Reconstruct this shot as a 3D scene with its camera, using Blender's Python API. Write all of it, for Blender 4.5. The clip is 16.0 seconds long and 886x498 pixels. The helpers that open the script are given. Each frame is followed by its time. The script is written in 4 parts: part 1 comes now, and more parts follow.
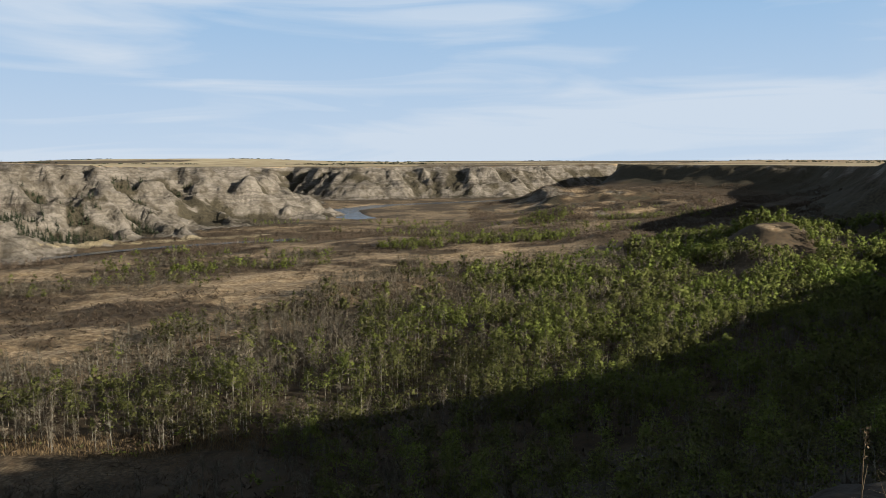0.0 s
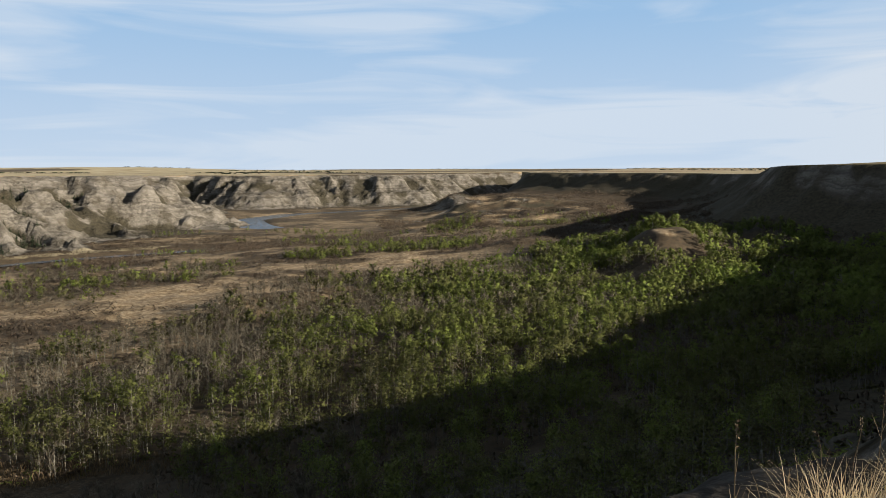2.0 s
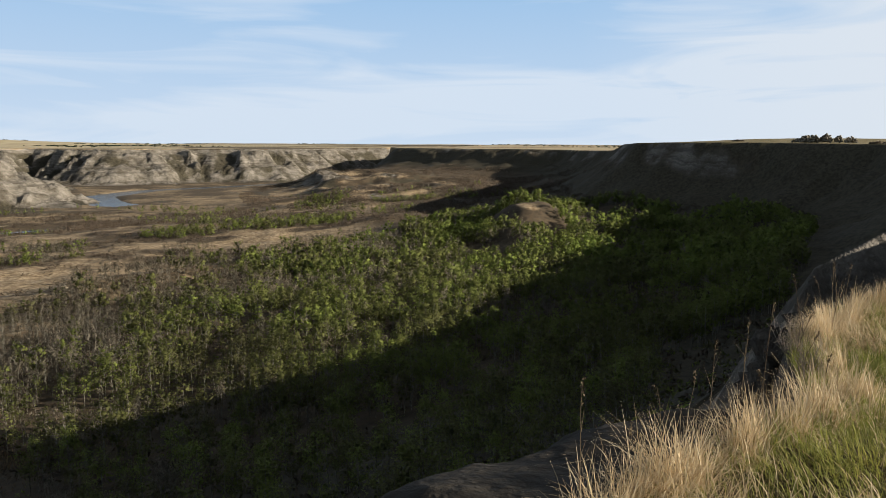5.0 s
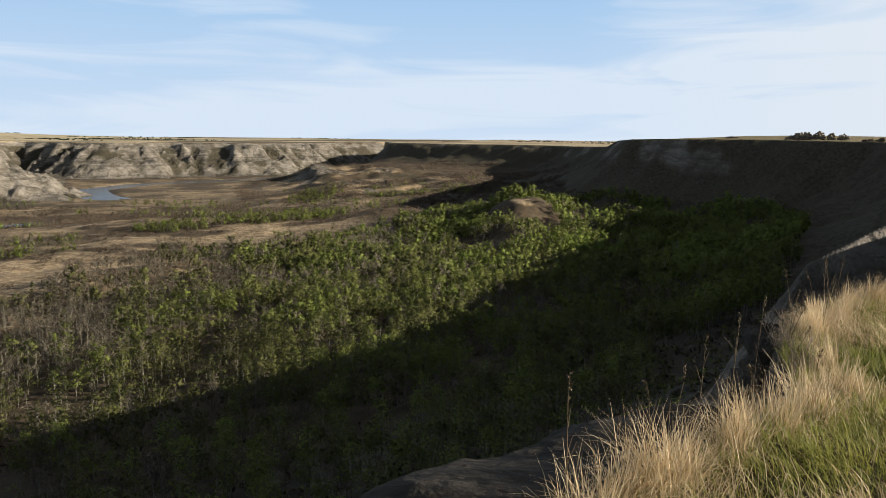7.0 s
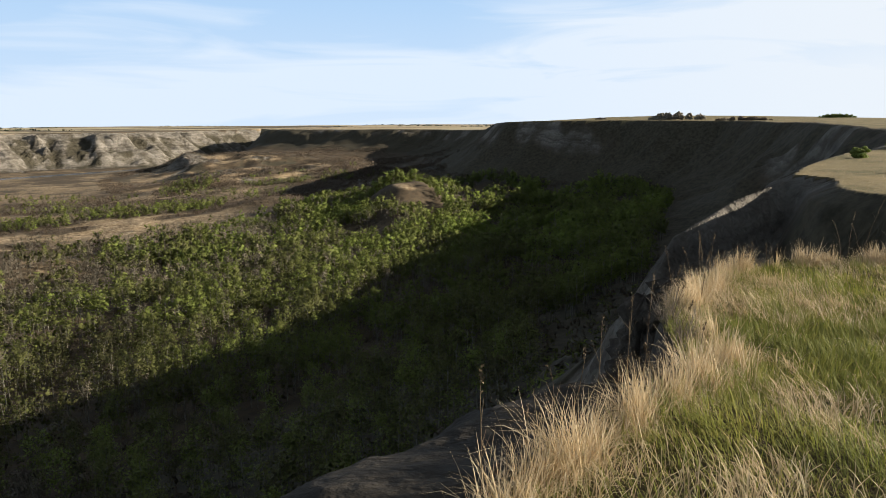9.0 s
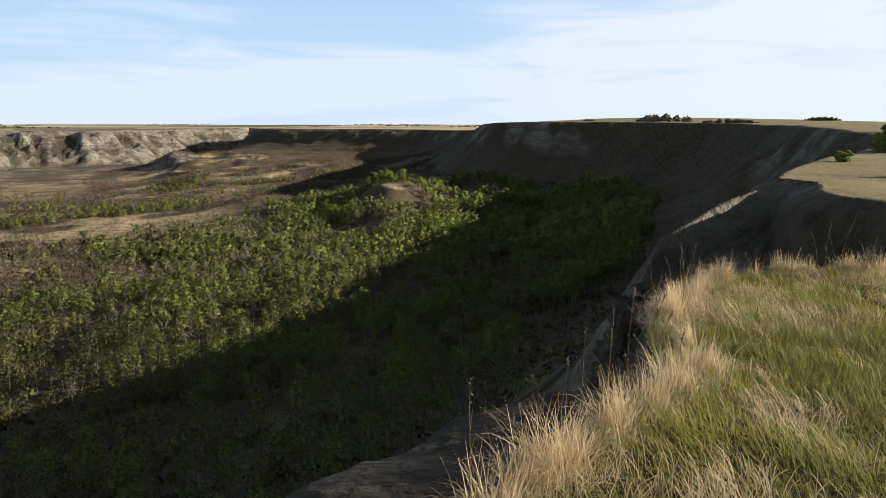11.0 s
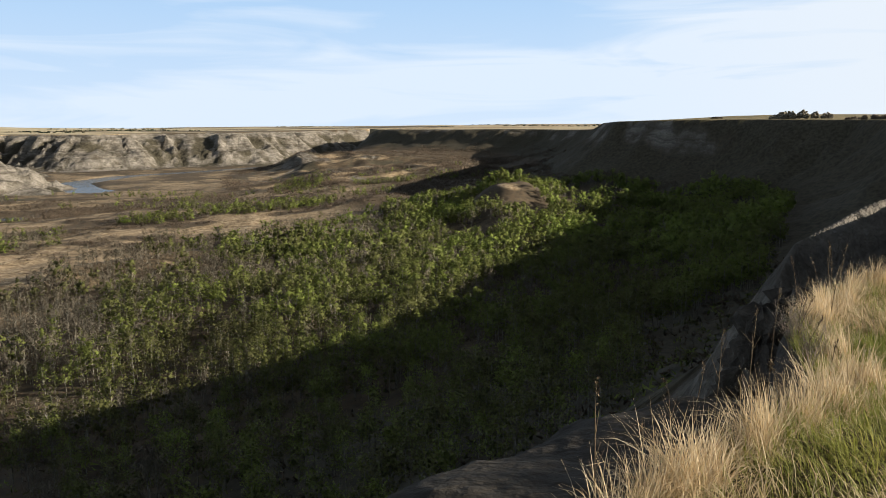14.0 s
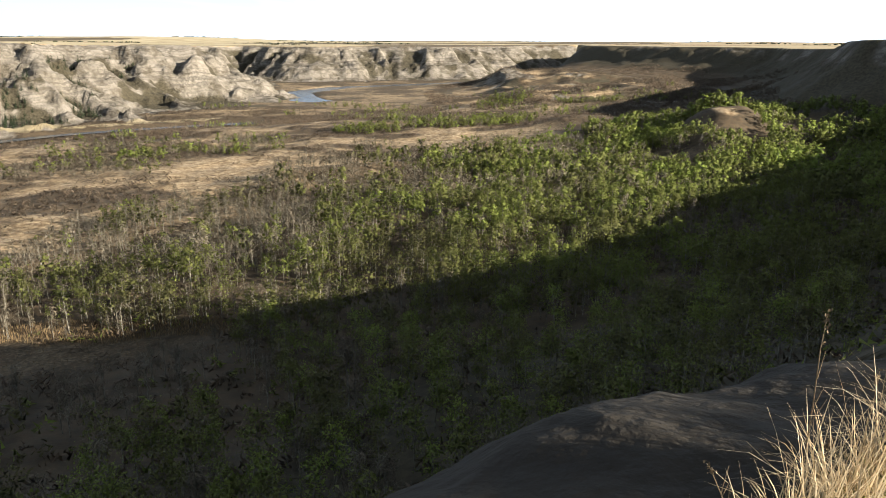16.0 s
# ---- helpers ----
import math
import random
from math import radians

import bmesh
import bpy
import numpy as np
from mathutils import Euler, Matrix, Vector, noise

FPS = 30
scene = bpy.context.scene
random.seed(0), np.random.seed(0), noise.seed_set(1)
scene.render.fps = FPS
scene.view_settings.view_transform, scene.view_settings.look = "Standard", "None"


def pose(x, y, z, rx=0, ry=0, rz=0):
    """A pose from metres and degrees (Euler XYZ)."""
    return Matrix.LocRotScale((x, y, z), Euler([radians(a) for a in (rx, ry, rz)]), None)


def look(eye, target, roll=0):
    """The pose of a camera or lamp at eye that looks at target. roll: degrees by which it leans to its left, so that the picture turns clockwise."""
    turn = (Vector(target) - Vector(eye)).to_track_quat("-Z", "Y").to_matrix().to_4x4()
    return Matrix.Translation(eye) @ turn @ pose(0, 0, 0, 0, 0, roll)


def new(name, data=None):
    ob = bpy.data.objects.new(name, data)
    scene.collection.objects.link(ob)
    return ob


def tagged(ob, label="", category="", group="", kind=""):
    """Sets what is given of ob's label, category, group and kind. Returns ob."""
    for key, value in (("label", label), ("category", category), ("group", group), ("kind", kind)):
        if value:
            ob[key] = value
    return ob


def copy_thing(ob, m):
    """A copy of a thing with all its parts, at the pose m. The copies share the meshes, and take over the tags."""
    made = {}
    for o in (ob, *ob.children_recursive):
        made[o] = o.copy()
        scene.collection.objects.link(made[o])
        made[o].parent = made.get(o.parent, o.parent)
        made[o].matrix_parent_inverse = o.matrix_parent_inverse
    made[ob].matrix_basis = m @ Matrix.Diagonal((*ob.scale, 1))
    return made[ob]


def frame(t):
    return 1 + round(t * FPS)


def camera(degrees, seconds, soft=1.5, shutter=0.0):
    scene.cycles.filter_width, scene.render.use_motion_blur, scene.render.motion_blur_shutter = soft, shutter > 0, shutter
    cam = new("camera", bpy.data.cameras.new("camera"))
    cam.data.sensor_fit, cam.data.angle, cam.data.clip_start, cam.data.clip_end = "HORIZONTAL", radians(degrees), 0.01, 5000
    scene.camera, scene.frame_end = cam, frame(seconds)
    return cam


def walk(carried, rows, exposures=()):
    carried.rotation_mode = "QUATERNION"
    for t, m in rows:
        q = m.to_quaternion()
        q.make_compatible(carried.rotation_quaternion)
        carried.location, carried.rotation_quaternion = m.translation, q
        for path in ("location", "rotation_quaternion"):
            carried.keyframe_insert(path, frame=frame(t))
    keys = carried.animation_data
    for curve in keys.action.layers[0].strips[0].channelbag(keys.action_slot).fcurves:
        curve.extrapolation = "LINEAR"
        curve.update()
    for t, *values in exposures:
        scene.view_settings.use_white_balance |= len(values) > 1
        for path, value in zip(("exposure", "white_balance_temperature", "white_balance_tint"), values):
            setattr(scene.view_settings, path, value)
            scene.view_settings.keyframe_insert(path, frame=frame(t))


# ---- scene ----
EXPOSURES = [(0, 1.0), (5, 1.1), (7.5, 1.2), (9, 1.3), (12.5, 1.3), (14.5, 1.3), (15.5, 1.7), (16, 1.95)]
cam = camera(64.3, 16.0, soft=0.85)
# t, x, y, z, yaw, pitch, roll
PATH = [
    (0.0, -0.00, 0.00, 100.00, -0.45, -7.25, 0.19),
    (0.5, 0.02, -0.04, 100.02, -2.20, -7.10, 0.32),
    (1.0, 0.01, -0.06, 100.02, -4.37, -6.94, 0.30),
    (1.5, -0.00, -0.09, 100.04, -6.42, -6.57, 0.27),
    (2.0, -0.01, -0.14, 100.06, -7.91, -6.61, 0.24),
    (2.5, 0.05, -0.07, 100.03, -9.64, -6.88, 0.18),
    (3.0, 0.04, -0.09, 100.03, -12.11, -7.32, 0.17),
    (3.5, 0.02, -0.12, 100.04, -13.86, -7.74, 0.12),
    (4.0, 0.05, -0.10, 100.03, -15.70, -8.18, 0.09),
    (4.5, 0.08, -0.08, 100.01, -17.13, -8.23, -0.07),
    (5.0, 0.09, -0.08, 100.01, -18.48, -8.59, -0.25),
    (7.5, 0.17, 0.00, 99.98, -19.24, -9.10, -0.79),
    (8.0, 0.19, 0.05, 99.98, -23.64, -9.39, -0.68),
    (8.5, 0.17, 0.10, 99.99, -26.85, -9.92, 0.22),
    (9.0, 0.11, 0.10, 100.01, -28.55, -10.16, 0.34),
    (11.5, -0.08, -0.14, 100.18, -30.03, -10.14, -0.33),
    (12.0, -0.17, -0.20, 100.21, -32.25, -10.22, -0.78),
    (12.5, -0.05, -0.03, 100.13, -29.83, -10.29, -0.58),
    (13.0, 0.02, 0.05, 100.08, -27.42, -10.14, -0.24),
    (13.5, -0.03, 0.00, 100.11, -24.07, -9.93, 0.34),
    (14.0, 0.06, 0.13, 100.04, -20.09, -10.11, 0.48),
    (14.5, 0.13, 0.24, 99.98, -16.22, -10.32, 0.58),
    (15.0, 0.12, 0.28, 99.95, -11.98, -11.33, 1.09),
    (15.5, 0.21, 0.47, 99.86, -7.45, -13.25, 0.44),
    (16.0, 0.22, 0.49, 99.83, -3.85, -16.58, -0.19),
]
walk(cam, [(t, pose(x, y, z, 90 + pitch, roll, yaw)) for t, x, y, z, yaw, pitch, roll in PATH],
     exposures=EXPOSURES)

# ---------------------------------------------------------------- sky and sun
SUN_AZ, SUN_EL = 115.0, 16.7          # degrees clockwise from +y, degrees above the horizon
world = bpy.data.worlds.new("world")
scene.world = world
world.use_nodes = True
wt = world.node_tree
wt.nodes.clear()
wn, wl = wt.nodes.new, wt.links.new
w_out, w_bg, w_sky = wn("ShaderNodeOutputWorld"), wn("ShaderNodeBackground"), wn("ShaderNodeTexSky")
w_sky.sky_type, w_sky.sun_disc = "NISHITA", False
w_sky.sun_elevation, w_sky.sun_rotation = radians(SUN_EL), radians(SUN_AZ)
w_sky.altitude, w_sky.air_density, w_sky.dust_density, w_sky.ozone_density = 800, 0.28, 0.2, 1.5
w_co, w_map = wn("ShaderNodeTexCoord"), wn("ShaderNodeMapping")
# thin streaks of cirrus, stretched along the horizon
w_map.inputs["Scale"].default_value = (1.7, 1.7, 15.0)
w_map.inputs["Rotation"].default_value = (0.03, -0.02, 0.4)
w_n1, w_n2 = wn("ShaderNodeTexNoise"), wn("ShaderNodeTexNoise")
w_n1.inputs["Scale"].default_value, w_n1.inputs["Detail"].default_value = 1.6, 9
w_n1.inputs["Distortion"].default_value = 0.9
w_n2.inputs["Scale"].default_value, w_n2.inputs["Detail"].default_value = 0.7, 3
w_mul, w_ramp = wn("ShaderNodeMath"), wn("ShaderNodeValToRGB")
w_mul.operation = "MULTIPLY"
w_ramp.color_ramp.elements[0].position, w_ramp.color_ramp.elements[1].position = 0.21, 0.36
w_ramp.color_ramp.elements[0].color, w_ramp.color_ramp.elements[1].color = (0.0, 0.0, 0.0, 1), (0.75, 0.75, 0.75, 1)
w_sep, w_hz, w_add = wn("ShaderNodeSeparateXYZ"), wn("ShaderNodeMapRange"), wn("ShaderNodeMath")
w_hz.inputs[1].default_value, w_hz.inputs[2].default_value = 0.0, 0.20
w_hz.inputs[3].default_value, w_hz.inputs[4].default_value = 0.78, 0.0
w_add.operation, w_add.use_clamp = "ADD", True
w_low, w_blue, w_mix = wn("ShaderNodeMapRange"), wn("ShaderNodeMix"), wn("ShaderNodeMix")
# clear blue low in the sky gives way to the deep sky overhead
w_low.inputs[1].default_value, w_low.inputs[2].default_value = 0.24, 0.33
w_low.inputs[3].default_value, w_low.inputs[4].default_value = 0.92, 0.0
w_blue.data_type = w_mix.data_type = "RGBA"
w_blue.inputs[7].default_value = (3.55, 5.6, 8.2, 1)
# the haze is brighter towards the sun
w_dot, w_glow, w_sum = wn("ShaderNodeVectorMath"), wn("ShaderNodeMapRange"), wn("ShaderNodeMath")
w_dot.operation = "DOT_PRODUCT"
w_dot.inputs[1].default_value = (math.sin(radians(SUN_AZ)), math.cos(radians(SUN_AZ)), 0.25)
w_glow.inputs[1].default_value, w_glow.inputs[2].default_value = 0.1, 0.9
w_glow.inputs[3].default_value, w_glow.inputs[4].default_value = 0.0, 0.75
w_sum.operation = "ADD"
wl(w_co.outputs["Generated"], w_dot.inputs[0])
wl(w_dot.outputs["Value"], w_glow.inputs[0])
wl(w_co.outputs["Generated"], w_map.inputs["Vector"])
wl(w_map.outputs[0], w_n1.inputs["Vector"])
wl(w_map.outputs[0], w_n2.inputs["Vector"])
wl(w_n1.outputs[0], w_mul.inputs[0])
wl(w_n2.outputs[0], w_mul.inputs[1])
wl(w_mul.outputs[0], w_ramp.inputs[0])
wl(w_co.outputs["Generated"], w_sep.inputs[0])
wl(w_sep.outputs[2], w_hz.inputs[0])
wl(w_sep.outputs[2], w_low.inputs[0])
wl(w_ramp.outputs[0], w_sum.inputs[0])
wl(w_hz.outputs[0], w_sum.inputs[1])
w_gl = wn("ShaderNodeMath")
w_gl.operation = "MULTIPLY"
wl(w_glow.outputs[0], w_gl.inputs[0])
wl(w_low.outputs[0], w_gl.inputs[1])
wl(w_sum.outputs[0], w_add.inputs[0])
wl(w_gl.outputs[0], w_add.inputs[1])
wl(w_low.outputs[0], w_blue.inputs[0])
w_thin = wn("ShaderNodeMix")
w_thin.data_type, w_thin.blend_type = "RGBA", "MULTIPLY"
w_thin.inputs[0].default_value, w_thin.inputs[7].default_value = 1.0, (0.28, 0.28, 0.28, 1)
wl(w_sky.outputs[0], w_thin.inputs[6])
wl(w_thin.outputs[2], w_blue.inputs[6])
w_haze = wn("ShaderNodeMix")
w_haze.data_type = "RGBA"
w_haze.inputs[6].default_value, w_haze.inputs[7].default_value = (6.1, 7.05, 8.25, 1), (7.7, 7.7, 7.6, 1)
wl(w_glow.outputs[0], w_haze.inputs[0])
wl(w_haze.outputs[2], w_mix.inputs[7])
wl(w_blue.outputs[2], w_mix.inputs[6])
wl(w_add.outputs[0], w_mix.inputs[0])
wl(w_mix.outputs[2], w_bg.inputs[0])
w_bg.inputs[1].default_value = 0.05
wl(w_bg.outputs[0], w_out.inputs[0])

sun = new("sun", bpy.data.lights.new("sun", "SUN"))
sun.data.energy, sun.data.angle, sun.data.color = 5.0, radians(0.6), (1.0, 0.89, 0.74)
SUN_DIR = Vector((math.sin(radians(SUN_AZ)) * math.cos(radians(SUN_EL)),
                  math.cos(radians(SUN_AZ)) * math.cos(radians(SUN_EL)), math.sin(radians(SUN_EL))))
sun.matrix_world = look(SUN_DIR * 300 + Vector((0, 0, 100)), (0, 0, 100))

# ---------------------------------------------------------------- materials
def material(name):
    m = bpy.data.materials.new(name)
    m.use_nodes = True
    m.node_tree.nodes.clear()
    return m, m.node_tree.nodes.new, m.node_tree.links.new


def noise_node(nd, lk, vec, scale, detail=5, rough=0.55):
    n = nd("ShaderNodeTexNoise")
    n.inputs["Scale"].default_value, n.inputs["Detail"].default_value = scale, detail
    n.inputs["Roughness"].default_value = rough
    lk(vec, n.inputs["Vector"])
    return n.outputs[0]


def ramp(nd, lk, fac, stops):
    r = nd("ShaderNodeValToRGB")
    el = r.color_ramp.elements
    while len(el) < len(stops):
        el.new(0.5)
    for e, (p, c) in zip(el, stops):
        e.position, e.color = p, (*c, 1)
    lk(fac, r.inputs[0])
    return r.outputs[0]


def mix(nd, lk, fac, a, b, blend="MIX"):
    m = nd("ShaderNodeMix")
    m.data_type, m.blend_type = "RGBA", blend
    for v, s in ((fac, m.inputs[0]), (a, m.inputs[6]), (b, m.inputs[7])):
        if isinstance(v, tuple):
            s.default_value = (*v, 1)
        elif isinstance(v, (int, float)):
            s.default_value = v
        else:
            lk(v, s)
    return m.outputs[2]


def math_node(nd, lk, op, a, b):
    m = nd("ShaderNodeMath")
    m.operation = op
    for v, s in ((a, m.inputs[0]), (b, m.inputs[1])):
        if isinstance(v, (int, float)):
            s.default_value = v
        else:
            lk(v, s)
    return m.outputs[0]


def finish(nd, lk, colour, rough=0.9, bump=None, strength=0.4, dist=0.1, translucent=0.0):
    out, bs = nd("ShaderNodeOutputMaterial"), nd("ShaderNodeBsdfPrincipled")
    bs.inputs["Roughness"].default_value = rough
    bs.inputs["Specular IOR Level"].default_value = 0.2
    if isinstance(colour, tuple):
        bs.inputs["Base Color"].default_value = (*colour, 1)
    else:
        lk(colour, bs.inputs["Base Color"])
    if bump is not None:
        b = nd("ShaderNodeBump")
        b.inputs["Strength"].default_value, b.inputs["Distance"].default_value = strength, dist
        lk(bump, b.inputs["Height"])
        lk(b.outputs[0], bs.inputs["Normal"])
    if translucent:
        tr, ms = nd("ShaderNodeBsdfTranslucent"), nd("ShaderNodeMixShader")
        if isinstance(colour, tuple):
            tr.inputs[0].default_value = (*colour, 1)
        else:
            lk(colour, tr.inputs[0])
        ms.inputs[0].default_value = translucent
        lk(bs.outputs[0], ms.inputs[1])
        lk(tr.outputs[0], ms.inputs[2])
        lk(ms.outputs[0], out.inputs[0])
    else:
        lk(bs.outputs[0], out.inputs[0])


def ground_material():
    """Earth of the whole place: the cover attribute says rock, brush or meadow, and scrub with slope shade, the field
    attribute pale crops and green turf.
    """
    m, nd, lk = material("ground_cover")
    geo = nd("ShaderNodeNewGeometry")
    pos = geo.outputs["Position"]
    cover, field = nd("ShaderNodeVertexColor"), nd("ShaderNodeVertexColor")
    cover.layer_name, field.layer_name = "cover", "field"
    cs, fs = nd("ShaderNodeSeparateColor"), nd("ShaderNodeSeparateColor")
    lk(cover.outputs[0], cs.inputs[0])
    lk(field.outputs[0], fs.inputs[0])
    rock, brush, scrub_shade = cs.outputs[0], cs.outputs[1], cs.outputs[2]
    crop, turf, clay = fs.outputs[0], fs.outputs[1], fs.outputs[2]
    big, mid, fine = (noise_node(nd, lk, pos, s, d) for s, d in ((0.012, 6), (0.09, 6), (1.1, 5)))
    tiny = noise_node(nd, lk, pos, 9.0, 4)
    # dry valley grass
    tan = ramp(nd, lk, mid, [(0.25, (0.25, 0.19, 0.11)), (0.5, (0.38, 0.30, 0.19)), (0.75, (0.47, 0.39, 0.265))])
    tan = mix(nd, lk, math_node(nd, lk, "MULTIPLY", fine, 0.25), tan, (0.096, 0.061, 0.032))
    # leafless undergrowth
    under = ramp(nd, lk, mid, [(0.3, (0.040, 0.031, 0.022)), (0.55, (0.085, 0.064, 0.044)), (0.8, (0.15, 0.115, 0.078))])
    under = mix(nd, lk, math_node(nd, lk, "MULTIPLY", fine, 0.6), under, (0.032, 0.032, 0.016))
    # badland strata: bands that follow the height, bent by noise
    sep = nd("ShaderNodeSeparateXYZ")
    lk(pos, sep.inputs[0])
    warp = math_node(nd, lk, "MULTIPLY", big, 26.0)
    level = math_node(nd, lk, "ADD", sep.outputs[2], warp)
    level = math_node(nd, lk, "ADD", level, math_node(nd, lk, "MULTIPLY", mid, 11.0))
    comb = nd("ShaderNodeCombineXYZ")
    lk(level, comb.inputs[2])
    band = noise_node(nd, lk, comb.outputs[0], 0.13, 4, 0.65)
    strata = ramp(nd, lk, band, [(0.30, (0.085, 0.076, 0.066)), (0.43, (0.15, 0.136, 0.117)), (0.53, (0.235, 0.215, 0.182)),
                                 (0.60, (0.115, 0.102, 0.086)), (0.72, (0.265, 0.245, 0.21))])
    strata = mix(nd, lk, ramp(nd, lk, noise_node(nd, lk, pos, 0.045, 6, 0.7), [(0.42, (0, 0, 0)), (0.62, (0.8, 0.8, 0.8))]), strata, (0.064, 0.054, 0.037))
    # crops and turf on the plain
    crops = ramp(nd, lk, big, [(0.35, (0.294, 0.243, 0.141)), (0.6, (0.422, 0.365, 0.243))])
    sward = ramp(nd, lk, fine, [(0.3, (0.058, 0.054, 0.019)), (0.55, (0.109, 0.093, 0.037)), (0.8, (0.166, 0.134, 0.064))])
    sward = mix(nd, lk, ramp(nd, lk, mid, [(0.4, (0, 0, 0)), (0.65, (1, 1, 1))]), sward, (0.186, 0.144, 0.070))
    mud = ramp(nd, lk, fine, [(0.3, (0.027, 0.024, 0.020)), (0.6, (0.045, 0.040, 0.033)), (0.8, (0.064, 0.058, 0.049))])
    mud = mix(nd, lk, math_node(nd, lk, "MULTIPLY", tiny, 0.5), mud, (0.029, 0.025, 0.020))
    edge = math_node(nd, lk, "SUBTRACT", fine, 0.5)
    # tussocks: a scatter of dark dots a few paces apart
    vor = nd("ShaderNodeTexVoronoi")
    vor.inputs["Scale"].default_value = 0.26
    lk(pos, vor.inputs["Vector"])
    tuss = nd("ShaderNodeMapRange")
    tuss.inputs[1].default_value, tuss.inputs[2].default_value = 0.22, 0.62
    tuss.inputs[3].default_value, tuss.inputs[4].default_value = 0.75, 0.0
    lk(vor.outputs["Distance"], tuss.inputs[0])
    gate = ramp(nd, lk, noise_node(nd, lk, pos, 0.05, 5, 0.7), [(0.40, (0.08, 0.08, 0.08)), (0.60, (1, 1, 1))])
    dots = math_node(nd, lk, "MULTIPLY", tuss.outputs[0], gate)
    grain = noise_node(nd, lk, pos, 0.38, 5, 0.7)
    tan = mix(nd, lk, ramp(nd, lk, grain, [(0.42, (0, 0, 0)), (0.60, (0.75, 0.75, 0.75))]), tan, (0.109, 0.067, 0.035))
    tan = mix(nd, lk, dots, tan, (0.054, 0.035, 0.020))
    under = mix(nd, lk, ramp(nd, lk, grain, [(0.40, (0, 0, 0)), (0.65, (0.6, 0.6, 0.6))]), under, (0.096, 0.064, 0.036))
    under = mix(nd, lk, dots, under, (0.022, 0.018, 0.012))

    def soft(v, gain):
        s = math_node(nd, lk, "ADD", v, math_node(nd, lk, "MULTIPLY", edge, gain))
        r = nd("ShaderNodeMapRange")
        r.inputs[1].default_value, r.inputs[2].default_value = 0.3, 0.7
        lk(s, r.inputs[0])
        return r.outputs[0]

    c = mix(nd, lk, soft(brush, 0.7), tan, under)
    c = mix(nd, lk, soft(rock, 0.5), c, strata)
    # dark scrub, whose colour also paints in the shade of slopes
    c = mix(nd, lk, soft(scrub_shade, 0.8), c, ramp(nd, lk, grain, [(0.35, (0.030, 0.028, 0.018)), (0.6, (0.072, 0.062, 0.041))]))
    c = mix(nd, lk, crop, c, crops)
    c = mix(nd, lk, turf, c, sward)
    # thatch under the near grass, darkened to paint shade between the blades
    shaded_thatch = ramp(nd, lk, tiny, [(0.35, (0.030, 0.026, 0.012)), (0.65, (0.085, 0.066, 0.032))])
    c = mix(nd, lk, math_node(nd, lk, "MULTIPLY", turf, scrub_shade), c, shaded_thatch)
    c = mix(nd, lk, soft(clay, 0.4), c, mud)
    b = math_node(nd, lk, "ADD", math_node(nd, lk, "MULTIPLY", fine, 0.16), math_node(nd, lk, "MULTIPLY", tiny, 0.03))
    coarse = math_node(nd, lk, "MULTIPLY", noise_node(nd, lk, pos, 0.11, 8, 0.65), math_node(nd, lk, "MULTIPLY", rock, 9.0))
    b = math_node(nd, lk, "ADD", b, coarse)
    finish(nd, lk, c, 0.95, b, 0.9, 1.0)
    return m


def leaf_material(name, stops, translucent=0.35, tint=True, grain=2.2, spread=0.16):
    m, nd, lk = material(name)
    geo, info, vc = nd("ShaderNodeNewGeometry"), nd("ShaderNodeObjectInfo"), nd("ShaderNodeVertexColor")
    vc.layer_name = "tint"
    r = math_node(nd, lk, "MULTIPLY", geo.outputs["Random Per Island"], spread)
    if tint:
        sep = nd("ShaderNodeSeparateColor")
        lk(vc.outputs[0], sep.inputs[0])
        o = sep.outputs[0]
    else:
        o = info.outputs["Random"]
    c = ramp(nd, lk, math_node(nd, lk, "ADD", r, math_node(nd, lk, "MULTIPLY", o, 1 - spread)), stops)
    if not grain:
        finish(nd, lk, c, 0.7, translucent=translucent)
        return m
    speck = noise_node(nd, lk, geo.outputs["Position"], grain, 3, 0.7)
    c = mix(nd, lk, 1.0, c, ramp(nd, lk, speck, [(0.34, (0.72, 0.72, 0.72)), (0.60, (1.12, 1.12, 1.12))]), "MULTIPLY")
    finish(nd, lk, c, 0.75, speck, 0.35, 0.3, translucent=translucent)
    return m


def bark_material(name, pale, dark):
    m, nd, lk = material(name)
    pos = nd("ShaderNodeNewGeometry").outputs["Position"]
    n = noise_node(nd, lk, pos, 2.5, 4)
    finish(nd, lk, ramp(nd, lk, n, [(0.35, dark), (0.55, pale)]), 0.85, n, 0.3, 0.05)
    return m


def water_material():
    m, nd, lk = material("river_water")
    pos = nd("ShaderNodeNewGeometry").outputs["Position"]
    n = noise_node(nd, lk, pos, 0.35, 4)
    # bluish base colour paints in some of the sky's reflection
    c = ramp(nd, lk, noise_node(nd, lk, pos, 0.01, 3), [(0.3, (0.045, 0.062, 0.085)), (0.7, (0.06, 0.078, 0.10))])
    out, bs, b = nd("ShaderNodeOutputMaterial"), nd("ShaderNodeBsdfPrincipled"), nd("ShaderNodeBump")
    bs.inputs["Roughness"].default_value = 0.22
    b.inputs["Strength"].default_value, b.inputs["Distance"].default_value = 0.8, 0.3
    lk(c, bs.inputs["Base Color"])
    lk(n, b.inputs["Height"])
    lk(b.outputs[0], bs.inputs["Normal"])
    lk(bs.outputs[0], out.inputs[0])
    return m


